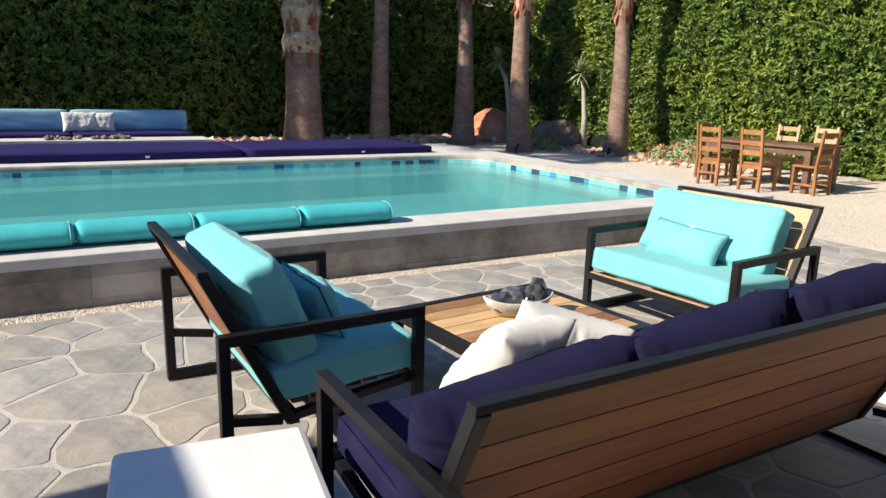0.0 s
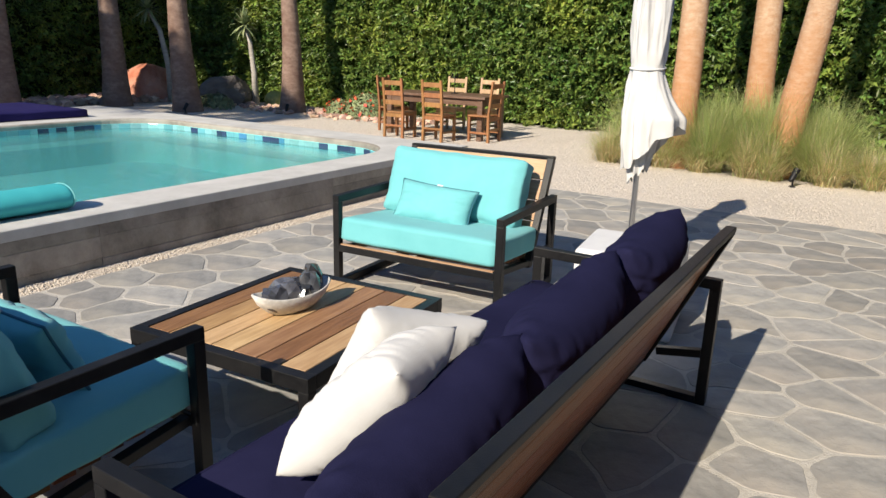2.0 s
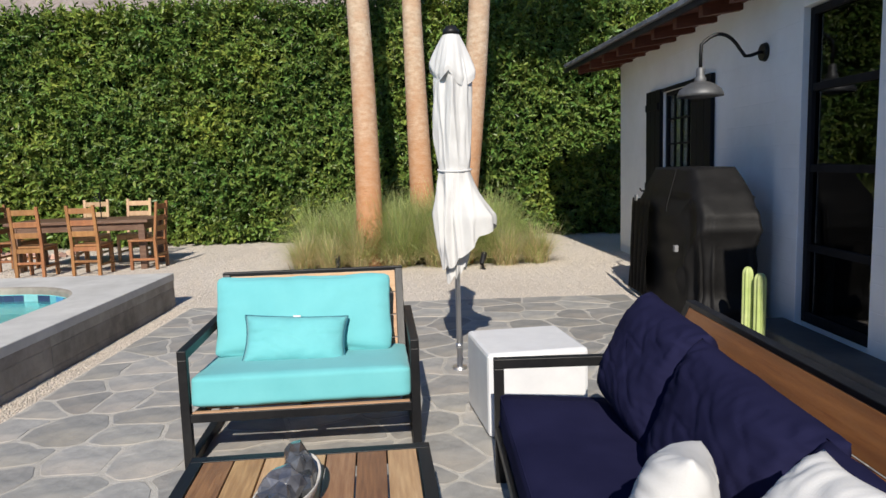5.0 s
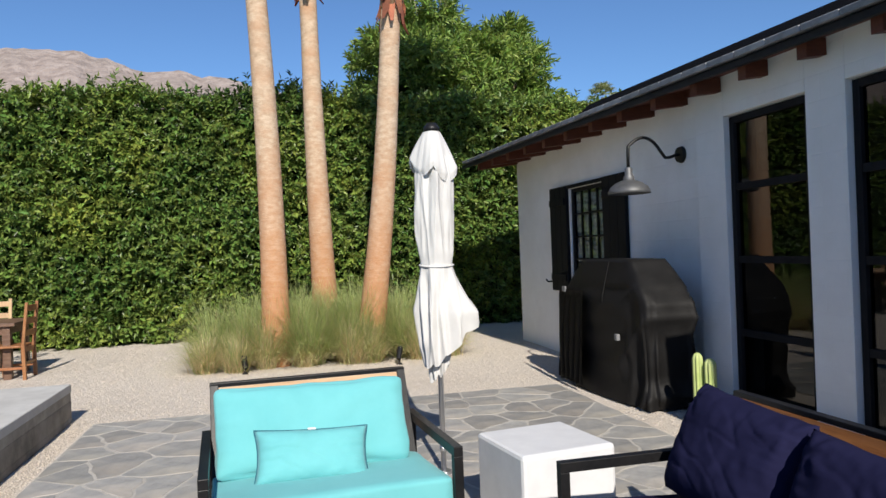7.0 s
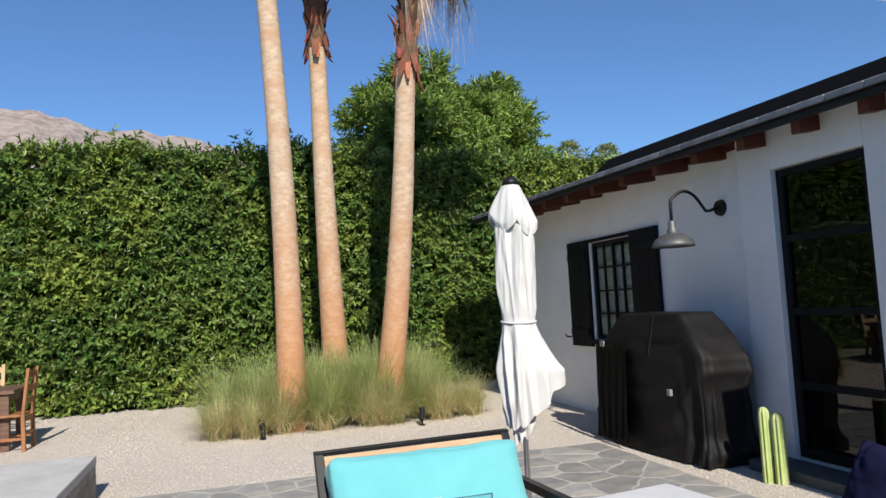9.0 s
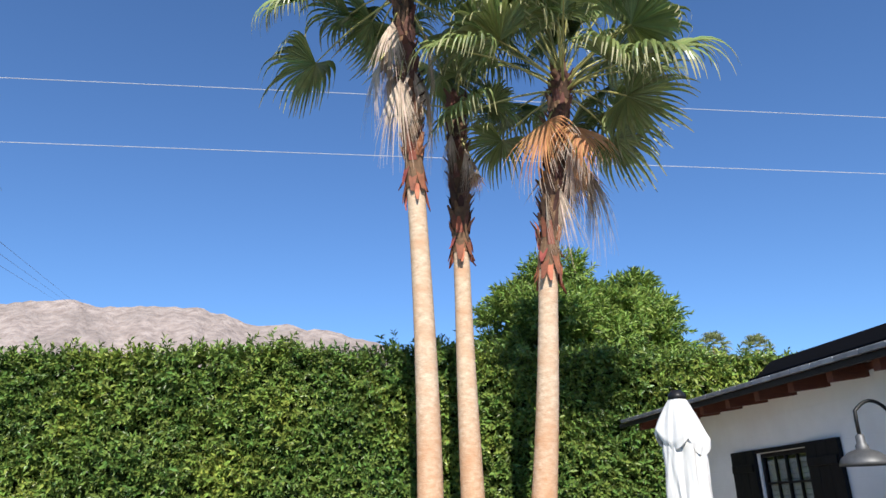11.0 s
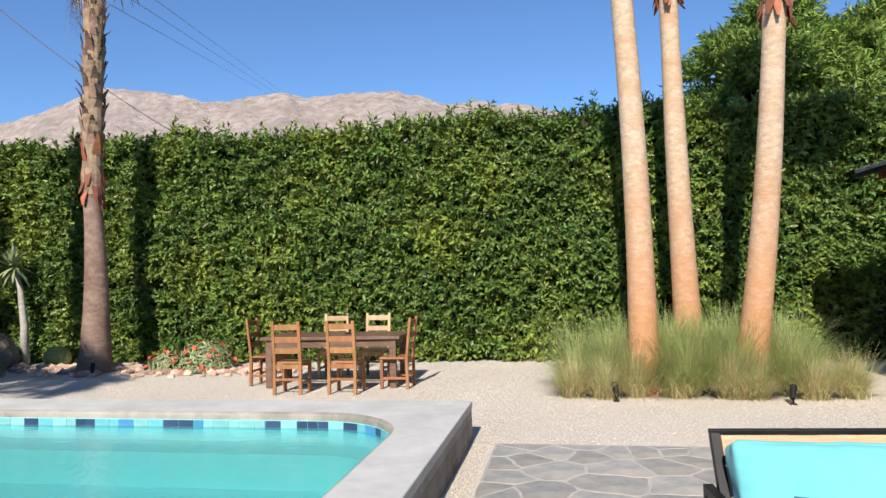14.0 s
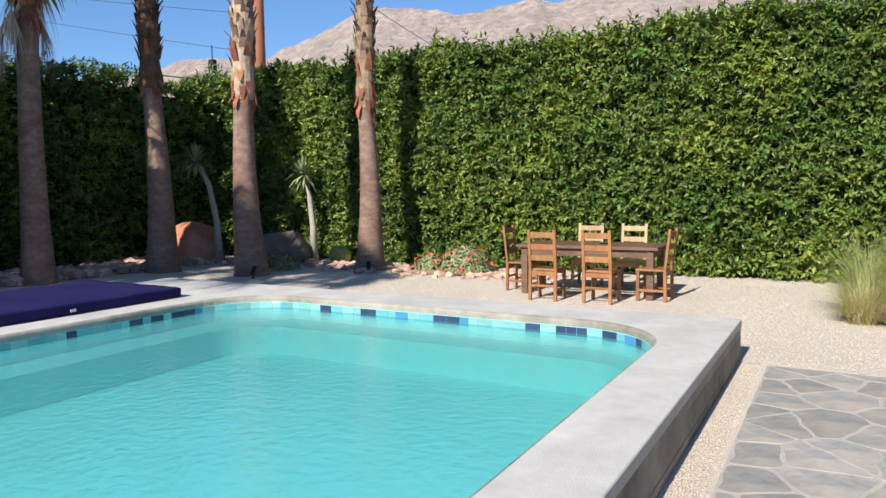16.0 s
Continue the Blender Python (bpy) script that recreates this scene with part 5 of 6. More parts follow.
def barrel_cactus(x, y, r):
    bm = bmesh.new()
    n, m = 48, 14
    rings = []
    for j in range(m + 1):
        a = math.pi * (j / m) * 0.92 + 0.02
        rr, z = r * math.sin(a), r * 1.05 * (1 - math.cos(a)) * 0.9
        rings.append([bm.verts.new((rr * (1 + 0.07 * math.cos(k * 2 * math.pi * 16 / n)) * math.cos(2 * math.pi * k / n), rr * (1 + 0.07 * math.cos(k * 2 * math.pi * 16 / n)) * math.sin(2 * math.pi * k / n), 2 * r - z)) for k in range(n)])
    for a, b in zip(rings, rings[1:]):
        for k in range(n):
            bm.faces.new((a[k], a[(k + 1) % n], b[(k + 1) % n], b[k]))
    bm.faces.new(rings[0])
    ob = part("barrel_cactus", bm, M["barrel"], smooth=True)
    ob.matrix_basis = pose(x, y, -0.1)
    tagged(ob, "round ribbed yellow-green barrel cactus among stones", "cactus")


barrel_cactus(-11.45, 14.6, 0.25)


def column_cactus():
    t = thing("column_cactus", pose(3.22, 6.42, 0), "pair of pale green ribbed column cacti by the house", "cactus")
    for x, y, h, r in ((-0.03, 0.045, 0.61, 0.038), (0.03, -0.04, 0.57, 0.043)):
        bm = bmesh.new()
        n = 48
        rings = []
        for j in range(21):
            u = 1 - (1 - j / 20) ** 1.6
            rr = r * math.sqrt(max(0.002, 1 - max(0, (u - 0.9) / 0.1) ** 2))
            rings.append([bm.verts.new((x + rr * (1 + 0.16 * math.cos(k * 2 * math.pi * 8 / n)) * math.cos(2 * math.pi * k / n), y + rr * (1 + 0.16 * math.cos(k * 2 * math.pi * 8 / n)) * math.sin(2 * math.pi * k / n), h * u)) for k in range(n)])
        for a, b in zip(rings, rings[1:]):
            for k in range(n):
                bm.faces.new((a[k], a[(k + 1) % n], b[(k + 1) % n], b[k]))
        bm.faces.new(rings[-1])
        part("column", bm, M["cactus"], t, smooth=True)


column_cactus()


# ---- patio furniture ----
def seat(name, W, m, label, cushions, cloth, group, wood, lean=0.03):
    """Black tube frame, plank back. Local: x along, y from front (0) to back, z up."""
    D, ARM, T = 0.88, 0.60, 0.045
    s = thing(name, m, label, "sofa" if cushions > 1 else "armchair", group)
    for sx in (-1, 1):
        x = sx * (W / 2 - T / 2)
        bm = bmesh.new()
        beam(bm, (x, T / 2, 0), (x, T / 2, ARM - T), T, T)
        beam(bm, (x, D - T / 2, 0), (x, D - T / 2, ARM - T), T, T)
        beam(bm, (x, 0, ARM - T / 2), (x, D, ARM - T / 2), T, T)
        beam(bm, (x, T, T / 2), (x, D - T, T / 2), T * 0.98, T)
        beam(bm, (x, D - T, 0.25), (x, D - 0.24, 0.215), T * 0.9, T * 0.8)
        f = part("side_frame", bm, M["black_metal"], s, "black square-tube arm and legs")
        for y in (T * 0.5, D - T * 0.5):
            part("foot_glide", boxes([(x - 0.02, x + 0.02, y - 0.02, y + 0.02, -0.006, 0.001)], 0.002), M["grey_tag"], f)
    bm = bmesh.new()
    beam(bm, (-W / 2 + T, T / 2, 0.26), (W / 2 - T, T / 2, 0.26), T, T)
    beam(bm, (-W / 2 + T, D - 0.30, 0.19), (W / 2 - T, D - 0.30, 0.19), T, T)
    for x in (-W / 2 + T * 1.5, 0, W / 2 - T * 1.5):
        beam(bm, (x, T, 0.26), (x, D - 0.32, 0.2), T * 0.9, T * 0.8)
    part("seat_frame", bm, M["black_metal"], s)
    for k in range(6):
        y = 0.10 + k * 0.08
        part("seat_slat", boxes([(-W / 2 + T * 2.2, W / 2 - T * 2.2, y, y + 0.07, 0.272 - 0.008 * k, 0.288 - 0.008 * k)], 0.002), M["teak"], s)
    # back, leaning
    y0, z0, y1, z1 = D - 0.29, 0.18, D + lean, 0.845
    bm = bmesh.new()
    for sx in (-1, 1):
        x = sx * (W / 2 - T * 1.52)
        beam(bm, (x, y0, z0), (x, y1, z1 - 0.02), T, T)
    beam(bm, (-W / 2 + T * 1.0, y1, z1 - 0.012), (W / 2 - T * 1.0, y1, z1 - 0.012), T * 0.95, T * 0.52)
    part("back_frame", bm, M["black_metal"], s, "black metal border of the backrest")
    slope = math.atan2(y1 - y0, z1 - z0)
    L = math.hypot(y1 - y0, z1 - z0)
    npl = 5
    hh = (L - 0.036) / npl
    for k in range(npl):
        a = 0.012 + k * hh
        b = boxes([(-W / 2 + T * 2.05, W / 2 - T * 2.05, -0.010, 0.010, a, a + hh - 0.007)], 0.002)
        bmesh.ops.transform(b, matrix=Matrix.Translation((0, y0, z0)) @ Matrix.Rotation(-slope, 4, "X"), verts=b.verts)
        part("back_plank", b, wood, s)
    # cushions
    inner = W - 2 * T - 0.01
    cw = inner / (1 if cushions == 1 else cushions)
    sd = 0.66 if cushions == 1 else 0.61
    for k in range(1):
        c = pad(inner - 0.01, sd, 0.15, 0.045, 0.018, 0.008, seed=k + W) if cushions > 1 else pad(inner + 0.004, sd, 0.155, 0.026, 0.010, 0.006, seed=k + W, n=24)
        o = part("seat_cushion", c, cloth, s, smooth=True)
        o.matrix_basis = pose(0, 0.01 + sd / 2, 0.362, -4, 0, 0)
        if cushions > 1:
            for zz in (0.058, -0.058):
                w2, d2 = inner / 2 - 0.012, sd / 2 - 0.008
                part("welt", tube([(px, py, zz) for px, py in rounded(-w2, w2, -d2, d2, 0.04, 5)] + [(w2, d2 - 0.04, zz)], 0.004, 6), cloth, o, smooth=True)
    if cushions == 1:
        part("front_strip", boxes([(-W / 2 + T + 0.01, W / 2 - T - 0.01, 0.004, 0.03, 0.2835, 0.2885)]), M["teak_pale"], s, "pale strip under the seat cushion")
    for k in range(cushions):
        if cushions > 1:
            dz, dy, tilt, turn, w_ = ((0.03, -0.01, 4.0, 2.0, 0.68), (-0.018, -0.02, 3.5, 2.0, 0.80), (-0.07, -0.02, 4.0, 3.0, 0.80))[k]
            c = throw(w_, 0.50, 0.26, 30 + k, 56, 0.035, 0.05, 0.0045, 0.009)
            for v in c.verts:
                sag = max(0.0, v.co.z + 0.1) * max(0.0, abs(v.co.x) / (w_ / 2) - 0.45)
                v.co.y -= sag * 0.18 * (1 if (k + (v.co.x > 0)) % 2 else 0.3)
                # folds that fan out from the upper corners
                for cx in (-1, 1):
                    dx, dz_ = v.co.x - cx * w_ * 0.40, v.co.z - 0.17
                    v.co.y += 0.006 * math.exp(-(dx * dx + dz_ * dz_) / 0.022) * math.sin(5 * math.atan2(dz_, dx) + k) * min(1, math.hypot(dx, dz_) / 0.05)
            o = part("back_cushion", c, cloth, s, "plump navy back cushion with pointed corners", smooth=True)
            o.matrix_basis = pose(-inner / 2 + cw * (k + 0.5), D - 0.268 + dy, 0.622 + dz, -math.degrees(slope) + (k - 1) * 2, tilt, turn)
            continue
        cwid = cw - 0.115
        c = pad(cwid, 0.17, 0.43, 0.034, 0.045, 0.014, seed=10 + k + W, n=28)
        for v in c.verts:
            # corners drawn out to points, edges hollow between them
            q = abs(v.co.x) / (cwid / 2) * abs(v.co.z) / 0.215
            v.co.x += math.copysign(0.016 * max(0, q - 0.45), v.co.x)
            v.co.z += math.copysign(0.026 * max(0, q - 0.45), v.co.z)
            e = max(0, abs(v.co.x) / (cwid / 2) - 0.72)
            v.co.y += 0.03 * e * nz(v.co.z * 26 + W, 2.0)
        o = part("back_cushion", c, cloth, s, smooth=True)
        o.matrix_basis = pose(-0.03, D - 0.262, 0.618, -math.degrees(slope) + 3, 0.6, 0)
    return s


GRP = "lounge set round the coffee table"
seat("sofa", 2.34, pose(0.965, 3.0, 0, 0, 0, -90), "long black-framed teak-back sofa with navy cushions", 3, M["navy"], GRP, M["teak"], 0.008)
seat("loveseat", 1.175, pose(0.036, 4.42, 0.02, 0, 0, 4), "black-framed teak lounge chair with aqua cushions facing the table", 1, M["aqua"], GRP, M["teak_pale"])
seat("loveseat", 1.17, pose(-0.03, 2.47, 0.02, 0, 0, 181), "black-framed teak lounge chair with aqua cushions, its back to the walkway", 1, M["aqua"], GRP, M["teak"])


def lumbar(m, label):
    t = thing("lumbar_pillow", m, label, "pillow", "aqua pillows")
    part("body", throw(0.56, 0.27, 0.15, 3, 32), M["aqua"], t, smooth=True)
    part("piping", throw_edge(0.56, 0.27, 0.005), M["piping"], t, "dark teal piping", smooth=True)
    part("tag", boxes([(-0.02, 0.02, -0.004, 0.004, 0.125, 0.137)]), M["white_cloth"], t, "small white tag")


lumbar(pose(-0.055, 4.80, 0.555, -26, 3, 3), "aqua lumbar pillow with dark piping on the chair")
lumbar(pose(0.10, 2.13, 0.575, -24, 2, 178), "aqua lumbar pillow with dark piping on the shaded chair")


def white_pillow(m, w, h, seed, label):
    o = part("throw_pillow", throw(w, h, 0.18, seed, 56, 0.06, 0.0, 0.005), M["white_cloth"], smooth=True)
    o.matrix_basis = m
    tagged(o, label, "pillow", "white throw pillows")


def axes(centre, x, z):
    """A pose from a centre, the way along the width and about the way up."""
    x, z = Vector(x).normalized(), Vector(z)
    z = (z - x * z.dot(x)).normalized()
    m = Matrix((x, z.cross(x), z)).transposed().to_4x4()
    m.translation = centre
    return m


white_pillow(axes((1.25, 2.65, 0.632), (0.163, 0.366, -0.112), (0.149, 0.06, 0.253)), 0.43, 0.335, 1, "crumpled white cotton throw pillow on the navy sofa")
white_pillow(axes((1.375, 2.30, 0.682), (-0.12, 0.95, 0.0), (0.32, 0.14, 0.35)), 0.30, 0.48, 2, "plump white cotton throw pillow leaning on navy cushions")


def coffee_table():
    W, D, H, T = 0.93, 1.02, 0.36, 0.05
    t = thing("coffee_table", pose(0.24, 3.23, 0.02, 0, 0, 4.5), "low square coffee table with teak planks in a black frame", "table", GRP)
    t["kind"] = ""
    bm = bmesh.new()
    beam(bm, (-W / 2, -D / 2 + T / 2, H - 0.04), (W / 2, -D / 2 + T / 2, H - 0.04), T, 0.06)
    beam(bm, (-W / 2, D / 2 - T / 2, H - 0.04), (W / 2, D / 2 - T / 2, H - 0.04), T, 0.06)
    beam(bm, (-W / 2 + T / 2, -D / 2 + T, H - 0.04), (-W / 2 + T / 2, D / 2 - T, H - 0.04), T, 0.06)
    beam(bm, (W / 2 - T / 2, -D / 2 + T, H - 0.04), (W / 2 - T / 2, D / 2 - T, H - 0.04), T, 0.06)
    part("frame", bm, M["black_metal"], t)
    for sx in (-1, 1):
        for sy in (-1, 1):
            lx, ly = sx * (W / 2 - T / 2), sy * (D / 2 - T / 2)
            lg = part("leg", beam(bmesh.new(), (lx, ly, 0), (lx, ly, H - 0.07), T * 0.96, T * 0.96), M["black_metal"], t)
            part("foot_glide", boxes([(lx - 0.02, lx + 0.02, ly - 0.02, ly + 0.02, -0.006, 0.001)], 0.002), M["grey_tag"], lg)
    n = 7
    pw = (W - 2 * T - 0.006) / n
    for k in range(n):
        x = -W / 2 + T + 0.003 + k * pw
        part("plank", boxes([(x + 0.003, x + pw - 0.003, -D / 2 + T + 0.003, D / 2 - T - 0.003, H - 0.035, H - 0.012)], 0.003), M[("plank_dark", "teak_y", "plank_pale", "plank_pale", "teak_y", "plank_dark", "plank_pale")[k]], t)
    part("cross_bar", boxes([(-W / 2 + T, W / 2 - T, -0.02, 0.02, H - 0.062, H - 0.036)]), M["black_metal"], t)


coffee_table()


def bowl():
    t = thing("stone_bowl", pose(0.205, 3.24, 0.368, 0, 0, 80), "boat-shaped speckled pale bowl on the coffee table", "bowl")
    bm = bmesh.new()
    n = 32
    rings = []
    for z, k, inn in ((0.0, 0.45, 0), (0.012, 0.62, 0), (0.045, 0.86, 0), (0.085, 1.0, 0), (0.088, 0.96, 0), (0.05, 0.78, 0), (0.022, 0.5, 0)):
        ring = []
        for i in range(n):
            a = 2 * math.pi * i / n
            lift = 0.03 * abs(math.cos(a)) ** 3 * (z / 0.088)
            ring.append(bm.verts.new((0.205 * k * math.cos(a), 0.092 * k * math.sin(a), z + lift)))
        rings.append(ring)
    for a, b in zip(rings, rings[1:]):
        for k in range(n):
            bm.faces.new((a[k], a[(k + 1) % n], b[(k + 1) % n], b[k]))
    bm.faces.new(rings[0][::-1])
    bm.faces.new(rings[-1])
    part("bowl", bm, M["bowl"], t, smooth=True)
    rng = random.Random(8)
    for k, (x, y, z, s, tall) in enumerate(((-0.10, 0.0, 0.085, 0.062, 0.9), (-0.015, 0.015, 0.10, 0.070, 0.9), (0.075, -0.008, 0.105, 0.055, 1.5), (0.03, -0.035, 0.085, 0.045, 1.0), (-0.055, 0.035, 0.085, 0.042, 1.0), (0.125, 0.01, 0.13, 0.040, 2.1))):
        o = thing("glass_rock", t.matrix_basis @ Matrix.Translation((x, y, z)) @ pose(0, 0, 0, 8 * (k % 3), 10 * (k % 2), 50 * k), "dark glossy glass rock in the pale bowl", "glass rock", "glass rocks")
        bm = bmesh.new()
        bmesh.ops.create_icosphere(bm, subdivisions=2, radius=s)
        for v in bm.verts:
            p = v.co.normalized()
            # broken planes
            cut = 1.15
            for q in ((1, 0.3, 0.2), (-0.8, 0.6, 0.1), (0.1, -1, 0.3), (-0.3, 0.2, 1), (0.5, 0.6, 0.7)):
                f = p.dot(Vector(q).normalized())
                if f > 0.05:
                    cut = min(cut, 0.8 / f)
            v.co *= cut * (1 + 0.2 * nz(v.co.x * 30 + k, v.co.y * 30, v.co.z * 30))
            v.co.z *= tall
        part("rock", bm, M["dark_glass"], o)


bowl()


def side_table(m, label):
    o = thing("side_table", m, label, "side table", "white cube side tables")
    part("body", boxes([(-0.28, 0.28, -0.28, 0.28, 0, 0.46)], 0.022), M["white_plastic"], o, smooth=False)
    for sx in (-1, 1):
        for sy in (-1, 1):
            part("foot_pad", boxes([(sx * 0.22 - 0.03, sx * 0.22 + 0.03, sy * 0.22 - 0.03, sy * 0.22 + 0.03, -0.008, -0.001)]), M["grey_tag"], o)


side_table(pose(1.215, 4.955, 0.02, 0, 0, 8), "white resin cube side table between sofa and chair")
side_table(pose(1.315, 1.425, 0.02, 0, 0, -9), "white resin cube side table, partly shaded")


def umbrella():
    u = thing("patio_umbrella", pose(0.88, 5.98, 0.0), "closed white patio umbrella tied round its pole", "umbrella")
    part("pole", tube([(0, 0, 0), (0, 0, 2.36)], 0.019, 14), M["aluminium"], u, "brushed metal pole", smooth=True)
    part("collar", tube([(0, 0, 0.16), (0, 0, 0.2)], 0.025, 14), M["aluminium"], u, smooth=True)
    part("base_plate", tube([(0, 0, 0.0), (0, 0, 0.03)], [0.06, 0.05], 20), M["aluminium"], u)
    part("finial", tube([(0, 0, 2.355), (0, 0, 2.385), (0, 0, 2.415)], [0.06, 0.055, 0.03], 16), M["black_metal"], u, "black cap", smooth=True)
    def crease(v):
        """A soft valley and a sharp ridge, -1 to 1."""
        return 1 - 2 * abs(math.sin(v / 2)) ** 0.8

    def layer(z_top, hem, radius, n, m):
        bm = bmesh.new()
        rings = []
        for j in range(m + 1):
            q = j / m
            ring = []
            for k in range(n):
                a = 2 * math.pi * k / n
                z = z_top + (hem(a) - z_top) * q
                r = radius(a, z, q)
                ring.append(bm.verts.new((r * math.cos(a), r * math.sin(a), z)))
            rings.append(ring)
        for a, b in zip(rings, rings[1:]):
            for k in range(n):
                bm.faces.new((a[k], a[(k + 1) % n], b[(k + 1) % n], b[k]))
        return bm

    def body_hem(a):
        side = 0.5 + 0.5 * math.cos(a + 0.1)
        return 0.76 + 0.30 * side ** 3 + 0.018 * crease(9 * a + 1)

    def body_radius(a, z, q):
        side = 0.5 + 0.5 * math.cos(a + 0.1)
        rr = np.interp(z, [0.7, 0.9, 1.1, 1.3, 1.40, 1.45, 1.52, 1.75, 2.05, 2.15, 2.36], [0.115, 0.135, 0.14, 0.128, 0.117, 0.110, 0.118, 0.128, 0.130, 0.115, 0.045])
        tw = 2.36 - z
        wander = 1.1 * nz(math.cos(a) * 1.5, math.sin(a) * 1.5, z * 1.3)
        slack = min(1, abs(z - 1.44) / 0.12) * 0.75 + 0.25
        f = 0.10 * crease(5 * a + 3.6 * tw + wander) + 0.07 * crease(8 * a - 1.5 * tw + 2 * wander) + 0.14 * nz(math.cos(a) * 2.2 + 4, math.sin(a) * 2.2, z * 2.2) + 0.05 * nz(math.cos(a) * 6, math.sin(a) * 6, z * 7)
        low = max(0, min(1, (1.42 - z) / 0.3))
        lobe = 1.15 * low ** 1.3 * side ** 4
        return rr * (1 + slack * f + lobe + 0.10 * low * crease(11 * a + 5 * z + wander))

    def inner_radius(a, z, q):
        w = nz(math.cos(a) * 2, math.sin(a) * 2, z * 2)
        rr = 0.105 - 0.045 * q
        out = 0.07 * max(0, math.cos(a)) ** 2 * (1 - q)
        return rr * (1 + 0.22 * crease(7 * a + 6 * z + w) + 0.14 * w) + out

    def cap_hem(a):
        return 2.075 + 0.045 * crease(4 * a + 0.8) + 0.03 * math.cos(a - 2.5)

    def cap_radius(a, z, q):
        return 0.046 + 0.118 * q ** 0.85 * (1 + 0.20 * crease(4 * a + 0.8 + 0.6 * q) * q + 0.12 * nz(math.cos(a) * 3, math.sin(a) * 3, z * 4)) - 0.022 * max(0, q - 0.86) / 0.14
    can = part("canopy", layer(2.36, body_hem, body_radius, 144, 84), M["umbrella_cloth"], u, "white canvas gathered in twisted folds", smooth=True)
    part("inner_fold", layer(1.2, lambda a: 0.70 + 0.05 * math.cos(a) + 0.02 * math.cos(9 * a), inner_radius, 96, 24), M["umbrella_cloth"], can, smooth=True)
    part("top_valance", layer(2.372, cap_hem, cap_radius, 96, 26), M["umbrella_cloth"], can, "pointed top panel with a zigzag hem", smooth=True)
    part("tie", tube([(0.116 * math.cos(a), 0.116 * math.sin(a), 1.44 + 0.01 * math.sin(a)) for a in (2 * math.pi * k / 24 for k in range(25))], 0.007, 6), M["white_cloth"], can, smooth=True)


umbrella()


def grill():
    g = thing("covered_grill", pose(3.27, 7.87, 0), "large barbecue grill under a black fabric cover", "grill")
    bm = bmesh.new()
    n, m = 160, 46
    rings = []
    hy, hx = 0.93, 0.30
    for j in range(m + 1):
        q = j / m
        z = 0.02 + 1.36 * q
        sy = hy * (1 if z < 0.98 else 1 - (z - 0.98) / 0.40 * 0.40)
        sx = hx * (1 if z < 1.02 else 1 - (z - 1.02) / 0.36 * 0.3)
        if z < 0.3:
            sy *= 1.0 + 0.02 * (0.3 - z) / 0.3
        ring = []
        for k in range(n):
            a = 2 * math.pi * k / n
            c, s_ = math.cos(a), math.sin(a)
            e = 0.22
            x = sx * math.copysign(abs(c) ** e, c)
            y = sy * math.copysign(abs(s_) ** e, s_)
            fall = max(0, 1 - z / 1.05)
            run = y * 13 + 1.6 * nz(z * 1.2, y * 1.7, 3) + (x * 22 if abs(s_) > 0.75 else 0)
            f = 0.06 * fall ** 0.4 * (1 - 2 * abs(math.sin(run / 2)) ** 0.7) + 0.03 * fall ** 0.6 * (1 - 2 * abs(math.sin(run * 1.35 + 1)) ** 0.8)
            f += 0.025 * nz(x * 3 + 5, y * 3, z * 2.2) + 0.03 * nz(y * 4 + z * 3, z * 5 - y * 2, x * 6) * (0.3 + 0.7 * fall)
            if y < 0.05 and z < 1.12:
                f += 0.026 * (1 - 2 * abs(math.sin(4.6 * (y + 1.25 * z) + 1.4 * nz(y * 2, z * 2, 6))) ** 0.6) * min(1, (0.05 - y) / 0.2)
            f += 0.018 * math.exp(-((y + 0.15 + 0.06 * z) / 0.05) ** 2) * (z < 1.0)
            d = Vector((x / hx, y / hy, 0)).normalized()
            ring.append(bm.verts.new((x + d.x * f, y + d.y * f, z + 0.012 * nz(y * 4, x * 4, 8) * (q > 0.9))))
        rings.append(ring)
    for a, b in zip(rings, rings[1:]):
        for k in range(n):
            bm.faces.new((a[k], a[(k + 1) % n], b[(k + 1) % n], b[k]))
    bm.faces.new(rings[-1])
    part("cover", bm, M["grill_cover"], g, smooth=True)
    part("seam", tube([(-0.305, -0.15, 0.9), (-0.302, -0.15, 1.02), (-0.208, -0.14, 1.365)], 0.005, 6), M["grill_cover"], g)
    bm = bmesh.new()
    cols = 40
    grid = []
    for i in range(cols + 1):
        y = 0.80 - 0.62 * i / cols
        col = []
        for j in range(13):
            z = 1.06 - 0.98 * j / 12
            swell = 0.018 * (j / 12) ** 0.7 * (1 - 2 * abs(math.sin(y * 24 + 1.2 * nz(z * 1.5, y * 2, 2))) ** 0.7)
            col.append(bm.verts.new((-0.352 - 0.035 * (j / 12) ** 0.5 + swell, y, z)))
        grid.append(col)
    for i in range(cols):
        for j in range(12):
            bm.faces.new((grid[i][j], grid[i + 1][j], grid[i + 1][j + 1], grid[i][j + 1]))
    bmesh.ops.solidify(bm, geom=bm.faces[:], thickness=0.004)
    part("front_flap", bm, M["grill_cover"], g, "pleated front flap of the cover", smooth=True)
    part("vent_flap", boxes([(-0.365, -0.345, 0.62, 0.70, 1.03, 1.09)], 0.004), M["grey_tag"], g, "small grey label patch")
    part("buckle", boxes([(-0.35, -0.315, -0.52, -0.47, 0.62, 0.68)], 0.004), M["grey_tag"], g, "grey strap buckle")


grill()


